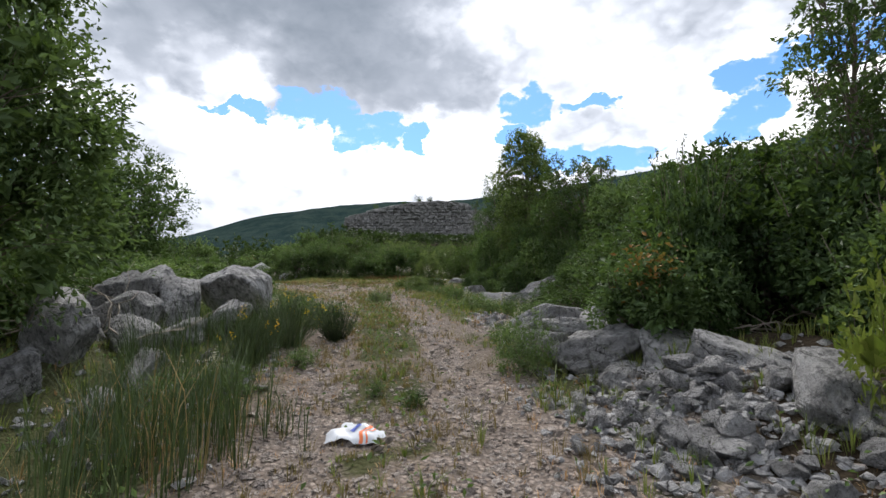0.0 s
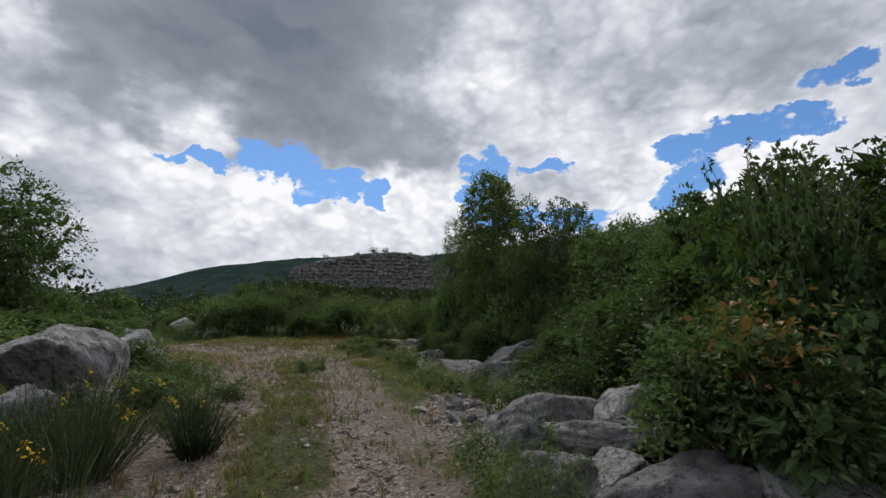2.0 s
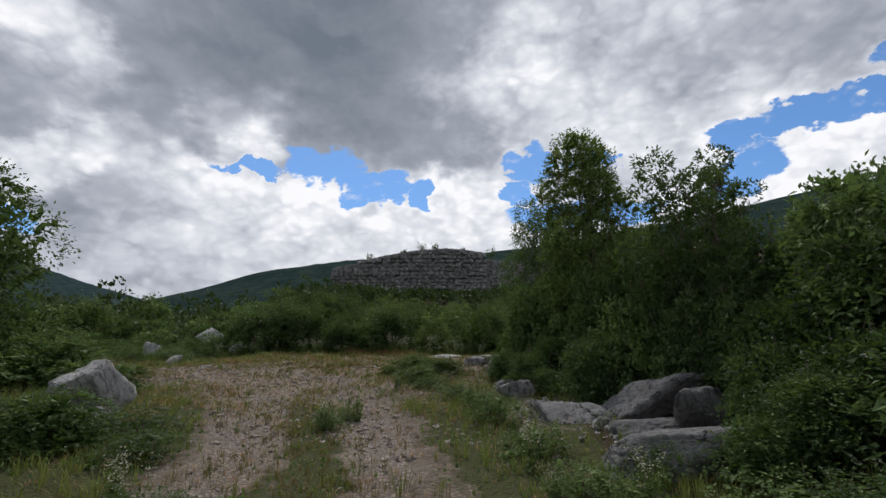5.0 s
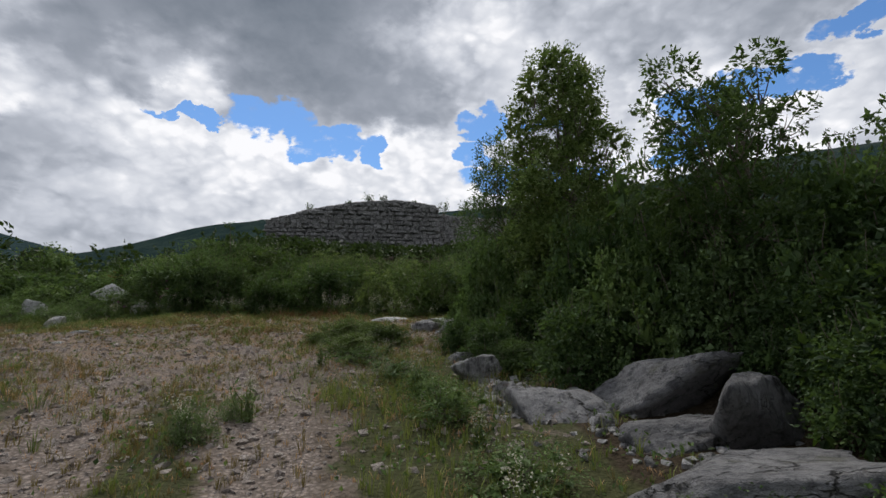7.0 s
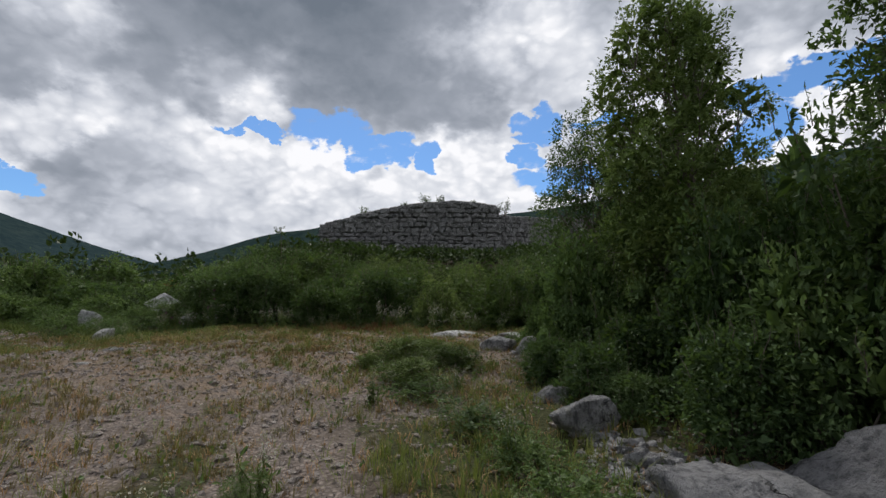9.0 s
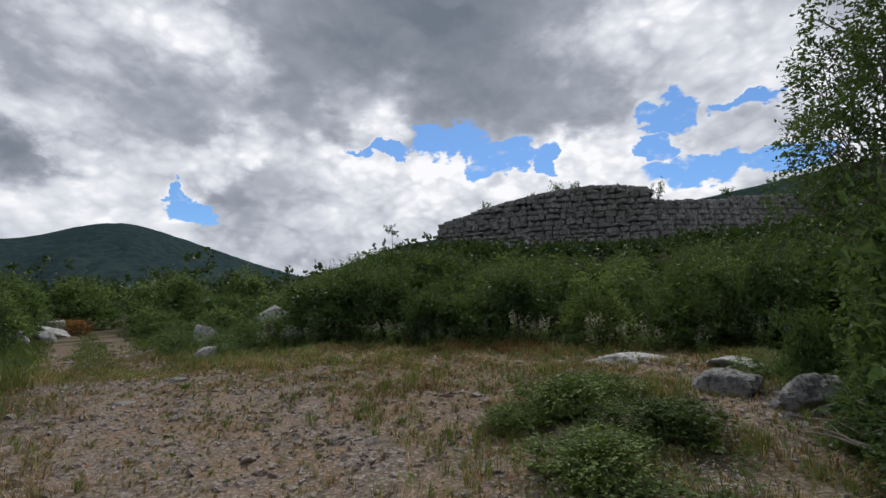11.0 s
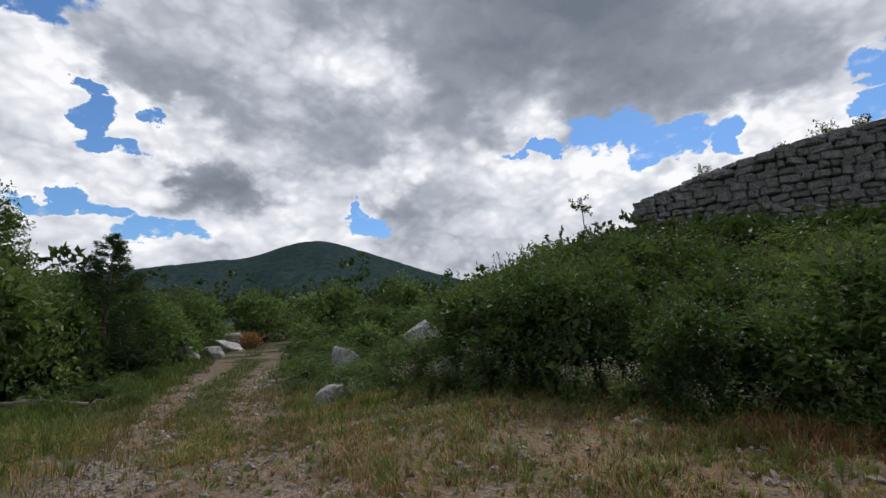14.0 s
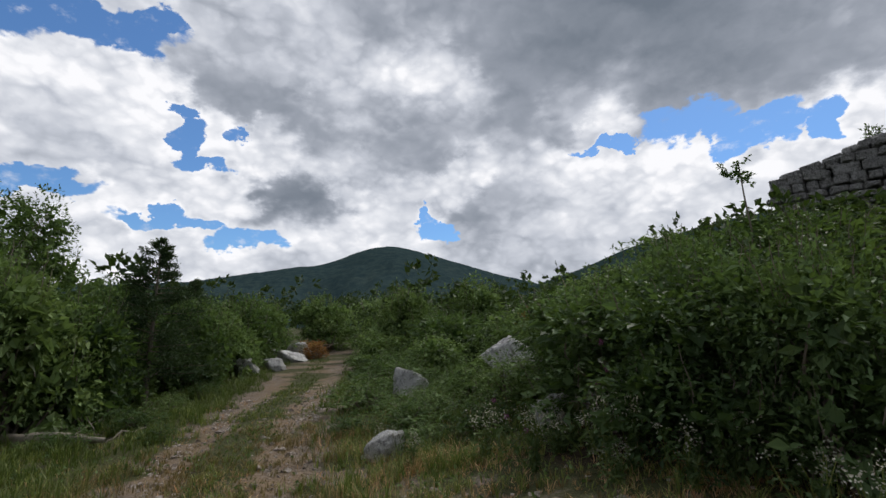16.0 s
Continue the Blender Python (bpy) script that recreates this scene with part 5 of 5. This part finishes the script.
def ground_herbs():
    rng = np.random.default_rng(91)
    n = 60000
    x, y = rng.uniform(-14, 2.6, n), rng.uniform(1, 25, n)
    g = cover(x, y)
    clump = 0.5 + 0.5 * np.sin(x * 3.1 + 1.7 * np.sin(y * 2.3)) * np.sin(y * 2.7)
    keep = rng.uniform(0, 1, n) < (g[1] * 0.8 + 0.05) * clump * open_ground(x, y)
    x, y = x[keep], y[keep]
    at = np.stack([x, y, land(x, y) + rng.uniform(0.0, 0.16, len(x))], -1)
    v, f = leaf_faces(rng, at, rng.normal(size=at.shape) + (0, 0, 0.5), 0.06, 0.032)
    tagged(new("low_herbs", raw_mesh("low_herbs", v, f, LEAF_MID)), "low leafy herbs in the verge", "herbs", kind="stuff")


ground_herbs()


# ------------------------------------------------------------------ broom with yellow flowers
def broom(x, y, h, r, seed, flowers=26):
    rng = np.random.default_rng(seed)
    root = new("broom_bush")
    root.location = (x, y, float(land(x, y)) - 0.03)
    wood, leaves, petals = [], [], []
    for i in range(170):
        a, q = rng.uniform(0, 6.28), rng.uniform(0, 1) ** 0.6
        p0 = (math.cos(a) * q * r * 0.25, math.sin(a) * q * r * 0.25, 0)
        p1 = np.array((math.cos(a) * q * r, math.sin(a) * q * r, h * rng.uniform(0.6, 1.05) * (1 - 0.3 * q)))
        line = bent(rng, p0, p1, 0.05, 4)
        wood.append(tube(line, (0.005, 0.004, 0.003, 0.0015), 3))
        s = rng.uniform(0.3, 1, (16, 1))
        leaves.append(leaf_faces(rng, line[0] + (line[-1] - line[0]) * s, np.tile(line[-1] - line[0], (16, 1)) * 1.5, 0.035, 0.009))
        if i < flowers:
            at = line[-1] + rng.normal(size=(7, 3)) * (0.012, 0.012, 0.03)
            petals.append(leaf_faces(rng, at, rng.normal(size=(7, 3)), 0.035, 0.026))
    v, f = join_soup(wood)
    part("woody_frame", raw_mesh("woody_frame", v, f, RUSH), root)["kind"] = "stuff"
    v, f = join_soup(leaves)
    part("foliage", raw_mesh("foliage", v, f, RUSH), root)
    v, f = join_soup(petals)
    part("blossom", raw_mesh("blossom", v, f, PETAL), root, "small bright yellow flowers")["kind"] = "stuff"
    tagged(root, "upright green broom bush with yellow flowers", "bush", "broom bushes")


broom(-2.3, 6.9, 0.95, 0.6, 171, 14)
broom(-2.5, 6.1, 0.75, 0.45, 173, 8)
broom(-1.75, 7.5, 0.7, 0.4, 175, 5)


# ------------------------------------------------------------------ ruined dry-stone wall
def wall_stone_meshes():
    rng = np.random.default_rng(301)
    out = []
    for s in range(8):
        bm = bmesh.new()
        bmesh.ops.create_cube(bm, size=1)
        bmesh.ops.bevel(bm, geom=list(bm.edges), offset=rng.uniform(0.1, 0.2), segments=1, affect="EDGES")
        for v in bm.verts:
            v.co += Vector(rng.normal(size=3) * 0.035)
        me = bpy.data.meshes.new("wall_stone")
        bm.to_mesh(me)
        bm.free()
        me.materials.append(WALL_STONE)
        out.append(me)
    return out


def wall_core(points, tops, bottom, thick, mat, back):
    """A thick core following points in plan, with an uneven top."""
    pts = np.array(points, dtype=float)
    v, f = [], []
    for (x, y), t in zip(pts, tops):
        v += [(x, y, bottom), (x, y, t), (x + back[0] * thick, y + back[1] * thick, t - 0.05), (x + back[0] * thick, y + back[1] * thick, bottom)]
    n = len(pts)
    for i in range(n - 1):
        a, b = 4 * i, 4 * i + 4
        f += [(a, b, b + 1, a + 1), (a + 1, b + 1, b + 2, a + 2), (a + 2, b + 2, b + 3, a + 3)]
    f += [(0, 1, 2, 3), (4 * n - 1, 4 * n - 2, 4 * n - 3, 4 * n - 4)]
    return np.array(v), f


def ruin():
    rng = np.random.default_rng(311)
    stones = wall_stone_meshes()
    wall = tagged(new("ruined_wall"), "grey dry-stone wall of a hilltop ruin, overgrown on top", "wall")
    # skyline of the front: distance from the corner, height
    sky_s = (0, 0.9, 2.2, 3.8, 5.4, 7.3, 8.3, 9.0, 9.4)
    sky_z = (9.36, 9.5, 9.6, 9.5, 9.28, 8.93, 8.62, 8.5, 8.42)
    along = np.linspace(0, 9.4, 40)
    plan = [(1.6 - s, 36.0 + 0.012 * (s - 4.8) ** 2 - 0.25) for s in along]
    tops = np.interp(along, sky_s, sky_z) - 0.1
    v, f = wall_core(plan, tops, 5.6, 3.0, DARK_SHADED_STONE, (0, 1))
    part("core", raw_mesh("core", v, f, DARK_SHADED_STONE), wall)
    z, left = 9.62, 300
    rest = []
    while z > 6.2:
        course = rng.uniform(0.15, 0.29)
        s = -0.12 + rng.uniform(-0.1, 0.1)
        while s < 9.35:
            ln = rng.uniform(0.2, 0.62)
            c = s + ln / 2
            top = float(np.interp(c, sky_s, sky_z)) + rng.normal() * 0.03
            if z - course * 0.5 < top and c < 9.45:
                zz = min(z, top) - course * 0.5
                y = 36.0 + 0.012 * (c - 4.8) ** 2 - 0.27 - 0.05 * (9.6 - zz) * 0.5 + rng.normal() * 0.025
                m = pose(1.6 - c, y, zz, rng.normal() * 5, rng.normal() * 7, rng.normal() * 6) @ Matrix.Diagonal((ln * 0.98, 0.45, course * rng.uniform(0.8, 1.15), 1))
                if zz > 7.25 and left:
                    ob = part("stone", stones[rng.integers(8)], wall)
                    ob.matrix_local = m
                    left -= 1
                else:
                    rest.append((rng.integers(8), m))
            s += ln
        z -= course
    s = 0.0
    while s < 9.2:
        ln = rng.uniform(0.25, 0.55)
        c = s + ln / 2
        slope = math.degrees(math.atan2(float(np.interp(c + 0.2, sky_s, sky_z) - np.interp(c - 0.2, sky_s, sky_z)), 0.4))
        rest.append((rng.integers(8), pose(1.6 - c, 36.0 + 0.012 * (c - 4.8) ** 2 - 0.2, float(np.interp(c, sky_s, sky_z)) - 0.03, 0, slope + rng.normal() * 3, rng.normal() * 5) @ Matrix.Diagonal((ln * 1.05, 0.5, rng.uniform(0.16, 0.24), 1))))
        s += ln
    # corner return and the lower wall that runs on behind
    for k in range(16):
        m = pose(1.66, 36.15 + (k % 2) * 0.3, 9.2 - k * 0.2, 0, 0, rng.normal() * 5) @ Matrix.Diagonal((0.3, 0.7, 0.21, 1))
        rest.append((k % 8, m))
    z = 9.75
    while z > 7.2:
        course = rng.uniform(0.18, 0.28)
        s = 0.0
        while s < 14:
            ln = rng.uniform(0.25, 0.6)
            top = 9.4 + 0.06 * s + rng.normal() * 0.04
            if z - course * 0.5 < top:
                rest.append((rng.integers(8), pose(1.7 + s + ln / 2, 38.3 + 0.33 * s, min(z, top) - course / 2, rng.normal() * 4, rng.normal() * 4, 18 + rng.normal() * 4) @ Matrix.Diagonal((ln * 1.04, 0.4, course * 1.05, 1))))
            s += ln
        z -= course
    vs, fs, at = [], [], 0
    data = [(np.array([v.co[:] for v in me.vertices]), [list(p.vertices) for p in me.polygons]) for me in stones]
    for k, m in rest:
        p, fc = data[k]
        mm = np.array(m)
        vs.append(p @ mm[:3, :3].T + mm[:3, 3])
        fs += [[i + at for i in q] for q in fc]
        at += len(p)
    ob = part("lower_courses", raw_mesh("lower_courses", np.concatenate(vs), fs, WALL_STONE), wall)
    ob["kind"] = "stuff"
    v, f = wall_core([(1.7 + s, 38.5 + 0.33 * s) for s in np.linspace(0, 14, 15)], [9.3 + 0.06 * s for s in np.linspace(0, 14, 15)], 5.6, 2.5, DARK_SHADED_STONE, (-0.3, 0.95))
    part("rear_core", raw_mesh("rear_core", v, f, DARK_SHADED_STONE), wall)
    # soil and turf lying on the top
    nx, ny = 36, 8
    X, Y = np.meshgrid(np.linspace(-7.6, 1.2, nx), np.linspace(36.1, 38.6, ny))
    Z = np.interp(1.6 - X, sky_s, sky_z) - 0.12 + 0.16 * np.sin((Y - 36.1) / 2.5 * 3.14) + 0.04 * np.sin(X * 5)
    i = np.arange(nx * ny).reshape(ny, nx)
    f = np.stack([i[:-1, :-1], i[:-1, 1:], i[1:, 1:], i[1:, :-1]], -1).reshape(-1, 4)
    part("turf", raw_mesh("turf", np.stack([X, Y, Z], -1).reshape(-1, 3), f, GROUND, True), wall, "thin turf on the wall top")


ruin()


def wall_weed(x, y, z, h, seed, mat=LEAF_DARK):
    rng = np.random.default_rng(seed)
    root = new("wall_plant")
    root.location = (x, y, z)
    wood, leaves = [], []
    for _ in range(6):
        line = bent(rng, (0, 0, -0.1), (rng.normal() * h * 0.3, rng.normal() * h * 0.2, h * rng.uniform(0.6, 1.0)), 0.1, 4)
        wood.append(tube(line, (0.012, 0.009, 0.006, 0.003), 4))
        m = 38
        leaves.append(leaf_faces(rng, line[1] + (line[-1] - line[1]) * rng.uniform(0, 1, (m, 1)) + rng.normal(size=(m, 3)) * h * 0.07, rng.normal(size=(m, 3)), 0.1, 0.05))
    v, f = join_soup(wood)
    part("woody_frame", raw_mesh("woody_frame", v, f, BARK), root)["kind"] = "stuff"
    v, f = join_soup(leaves)
    part("foliage", raw_mesh("foliage", v, f, mat), root)["kind"] = "stuff"
    tagged(root, "small self-sown shrub on top of the ruined wall", "shrub", "plants on the ruin")


for k, (x, y, z, h) in enumerate(((-5.6, 36.4, 8.95, 0.55), (-3.5, 36.5, 9.35, 0.5), (-2.3, 36.6, 9.5, 0.85), (-1.4, 36.5, 9.6, 0.6), (2.2, 37.6, 9.3, 0.95), (5.5, 39.2, 9.6, 0.5), (-4.6, 36.5, 9.1, 0.3), (0.4, 36.5, 9.55, 0.3))):
    wall_weed(x, y, z, h, 400 + k)


# a lone sapling leaning out at the end of the wall
def lone_sapling(x, y, z0, z1, seed):
    rng = np.random.default_rng(seed)
    root = new("lone_sapling")
    root.location = (x, y, z0)
    h = z1 - z0
    wood = [tube(bent(rng, (0, 0, 0), (-0.1, 0, h), 0.04, 6), np.linspace(0.022, 0.008, 6), 5)]
    tuft, out = crown_points(rng, [(np.array((-0.1 + rng.normal() * 0.13, rng.normal() * 0.12, h - rng.uniform(0.0, 0.3))), np.array((0.11, 0.11, 0.07))) for _ in range(6)], 190, 0.3)
    v, f = join_soup(wood)
    part("stem", raw_mesh("stem", v, f, BARK), root)
    v, f = leaf_faces(rng, tuft, out, 0.07, 0.04)
    part("crown", raw_mesh("crown", v, f, LEAF_DARK), root)
    tagged(root, "slender sapling with a small tufted crown", "sapling")


lone_sapling(-6.85, 27.9, float(land(-6.85, 27.9)), 6.6, 431)


# ------------------------------------------------------------------ small things
def plastic_bag(x, y):
    rng = np.random.default_rng(5)
    root = tagged(new("plastic_bag"), "crumpled white plastic bag with orange stripes on gravel", "bag")
    root.matrix_world = pose(x, y, float(land(x, y)) + 0.015, 12, 0, -22)
    nx, ny = 22, 14

    def sheet(u0, u1, lift):
        U, V = np.meshgrid(np.linspace(u0, u1, nx), np.linspace(-1, 1, ny))
        wave = 0.018 * np.sin(U * 4 + V * 3) + 0.012 * np.sin(V * 5 - U * 3) + 0.006 * np.sin(U * 17 + V * 11)
        Z = 0.06 * np.sqrt(np.clip(1 - (U * 0.98) ** 2, 0, 1)) * np.sqrt(np.clip(1 - (V * 0.98) ** 2, 0, 1)) + wave * (1 - 0.4 * np.abs(U)) * 0.8 + 0.012 + lift
        X = U * 0.22 + 0.02 * np.sin(V * 5)
        Y = V * 0.13 * (1 - 0.25 * U + 0.12 * np.sin(U * 6))
        return np.stack([X, Y, np.maximum(Z, 0.004 + lift)], -1).reshape(-1, 3)

    i = np.arange(nx * ny).reshape(ny, nx)
    f = np.stack([i[:-1, :-1], i[:-1, 1:], i[1:, 1:], i[1:, :-1]], -1).reshape(-1, 4)
    part("film", raw_mesh("film", sheet(-1, 1, 0), f, PLASTIC, True), root)
    part("stripe", raw_mesh("stripe", sheet(0.35, 0.47, 0.004), f, ORANGE, True), root, "orange printed stripe")
    part("stripe", raw_mesh("stripe", sheet(0.56, 0.62, 0.004), f, ORANGE, True), root, "orange printed stripe")
    mark = sheet(-0.12, 0.08, 0.004).reshape(ny, nx, 3)[5:9].reshape(-1, 3)
    i = np.arange(nx * 4).reshape(4, nx)
    f = np.stack([i[:-1, :-1], i[:-1, 1:], i[1:, 1:], i[1:, :-1]], -1).reshape(-1, 4)
    part("printed_mark", raw_mesh("printed_mark", mark, f, BLUE_PRINT, True), root, "small blue printed mark")


plastic_bag(-0.72, 3.9)


def dead_branches(name, label, x, y, count, spread, length, seed, thick=0.012, up=0.35):
    rng = np.random.default_rng(seed)
    root = tagged(new(name), label, "branches")
    root.location = (x, y, float(land(x, y)))
    for _ in range(count):
        a = rng.uniform(0, 6.28)
        p0 = np.array((rng.normal() * spread, rng.normal() * spread, rng.uniform(0.0, 0.15)))
        p1 = p0 + np.array((math.cos(a), math.sin(a), rng.uniform(0, up))) * length * rng.uniform(0.5, 1.1)
        line = bent(rng, p0, p1, 0.12, 6)
        v, f = join_soup([tube(line, np.linspace(thick, thick * 0.3, 6), 5),
                          tube(bent(rng, line[2], line[2] + rng.normal(size=3) * length * 0.25, 0.1, 4), np.linspace(thick * 0.6, thick * 0.2, 4), 4)])
        part("branch", raw_mesh("branch", v, f, DEAD_WOOD), root)


dead_branches("brushwood", "bare dead twigs on bedrock under shrubs", 3.6, 5.9, 12, 0.35, 1.0, 501)
dead_branches("brushwood", "bare dead twigs on bedrock under shrubs", 1.5, 19.0, 12, 0.4, 0.9, 503)
dead_branches("brushwood", "bare grey twigs under a thicket", -4.4, 6.0, 14, 0.6, 1.2, 505, 0.012, 0.8)
dead_branches("brush_pile", "heap of dry grey branches on the bank", -27.8, 32.1, 26, 0.5, 1.5, 507, 0.03, 0.6)
dead_branches("brushwood", "dead branches lying on the verge under trees", -18.0, 22.0, 18, 0.9, 1.3, 509, 0.02, 0.3)
dead_branches("brushwood", "dry stems beside a boulder", 3.9, 12.6, 10, 0.3, 0.8, 511, 0.01, 0.9)


def fallen_log(x, y, length, turn):
    rng = np.random.default_rng(9)
    line = bent(rng, (-length / 2, 0, 0.09), (length / 2, 0, 0.12), 0.03, 8)
    v, f = tube(line, (0.09, 0.1, 0.095, 0.09, 0.085, 0.08, 0.06, 0.04), 9)
    ob = tagged(new("fallen_log", raw_mesh("fallen_log", v, f, DEAD_WOOD, True)), "weathered pale log lying on the verge", "log")
    ob.matrix_world = pose(x, y, float(land(x, y)), 0, 0, turn)


fallen_log(-16.3, 21.6, 2.2, 38)


def thistle(x, y, h, seed):
    rng = np.random.default_rng(seed)
    root = tagged(new("thistle"), "tall thistle with brown-purple flower heads", "thistle", "thistles")
    root.location = (x, y, float(land(x, y)))
    tops, wood = [], []
    for k in range(3):
        p = np.array((rng.normal() * 0.12, rng.normal() * 0.12, h * (1 - 0.25 * k)))
        wood.append(tube(bent(rng, (0, 0, 0), p, 0.04, 5), np.linspace(0.009, 0.005, 5), 5))
        tops.append(p)
    v, f = join_soup(wood)
    part("stem", raw_mesh("stem", v, f, RUSH), root)
    for p in tops:
        m = 40
        d = rng.normal(size=(m, 3))
        d /= np.linalg.norm(d, axis=1)[:, None]
        v, f = leaf_faces(rng, p + d * 0.012, d, 0.03, 0.012)
        part("flower_head", raw_mesh("flower_head", v, f, THISTLE), root)
    v, f = leaf_faces(rng, np.stack([rng.normal(0, 0.02, 14), rng.normal(0, 0.02, 14), rng.uniform(0.05, h * 0.6, 14)], -1), rng.normal(size=(14, 3)), 0.16, 0.04)
    part("foliage", raw_mesh("foliage", v, f, LEAF_GREY), root)


for k, (x, y, h) in enumerate(((-7.75, 25.1, 1.05), (-8.0, 25.3, 0.8), (-7.6, 25.4, 0.75), (-9.0, 24.9, 0.6))):
    thistle(x, y, h, 600 + k)


def weed():
    """A thin upright wild herb, built 2 m tall and scaled down where it stands."""
    rng = np.random.default_rng(77)
    root = new("wild_herb")
    wood, leaves, tips = [], [], []
    for k in range(9):
        top = np.array((rng.normal() * 0.35, rng.normal() * 0.35, rng.uniform(1.2, 2.0)))
        line = bent(rng, (rng.normal() * 0.1, rng.normal() * 0.1, 0), top, 0.06, 5)
        wood.append(tube(line, (0.022, 0.02, 0.016, 0.012, 0.006), 3))
        m = 16
        leaves.append(leaf_faces(rng, line[0] + (line[-1] - line[0]) * rng.uniform(0.1, 0.85, (m, 1)), rng.normal(size=(m, 3)), 0.26, 0.08))
        m = 16
        tips.append(leaf_faces(rng, line[-1] + rng.normal(size=(m, 3)) * (0.09, 0.09, 0.14), rng.normal(size=(m, 3)), 0.07, 0.05))
    v, f = join_soup(wood)
    part("stalk", raw_mesh("stalk", v, f, GRASS), root)["kind"] = "stuff"
    v, f = join_soup(leaves)
    part("foliage", raw_mesh("foliage", v, f, LEAF_GREY), root)["kind"] = "stuff"
    v, f = join_soup(tips)
    part("seed_head", raw_mesh("seed_head", v, f, SEED), root, "pale dry seed heads")["kind"] = "stuff"
    return root


rng = np.random.default_rng(88)
HERBS = [(-9 + 11.5 * k / 46 + rng.normal() * 0.15, float(np.interp(-9 + 11.5 * k / 46, (-9, -5, 0, 4), (24.9, 24.3, 23.8, 23.4))) + rng.normal() * 0.35, rng.uniform(0.25, 0.45), rng.uniform(0.4, 0.85)) for k in range(46)]
HERBS += [(x + rng.normal() * 0.25, y + rng.normal() * 0.4, 0.3, rng.uniform(0.35, 0.7)) for x, y in ((-2.2, 5.6), (-2.6, 7.9), (-3.0, 9.0), (-2.9, 10.8), (-3.3, 11.6), (0.8, 6.4), (0.9, 7.9), (0.7, 10.6), (0.4, 12.0), (0.5, 13.3),
          (0.0, 14.9), (-0.6, 16.7), (-1.0, 17.0), (-2.3, 13.4), (-1.8, 14.1), (-10.2, 24.4), (-11.0, 25.0), (-12.0, 25.6), (1.3, 10.9), (1.4, 9.6), (3.7, 12.2), (3.9, 12.9))]
plant_all(weed, "spindly wild herb with pale seed heads on the verge", "weed", "wild herbs", HERBS, 14)
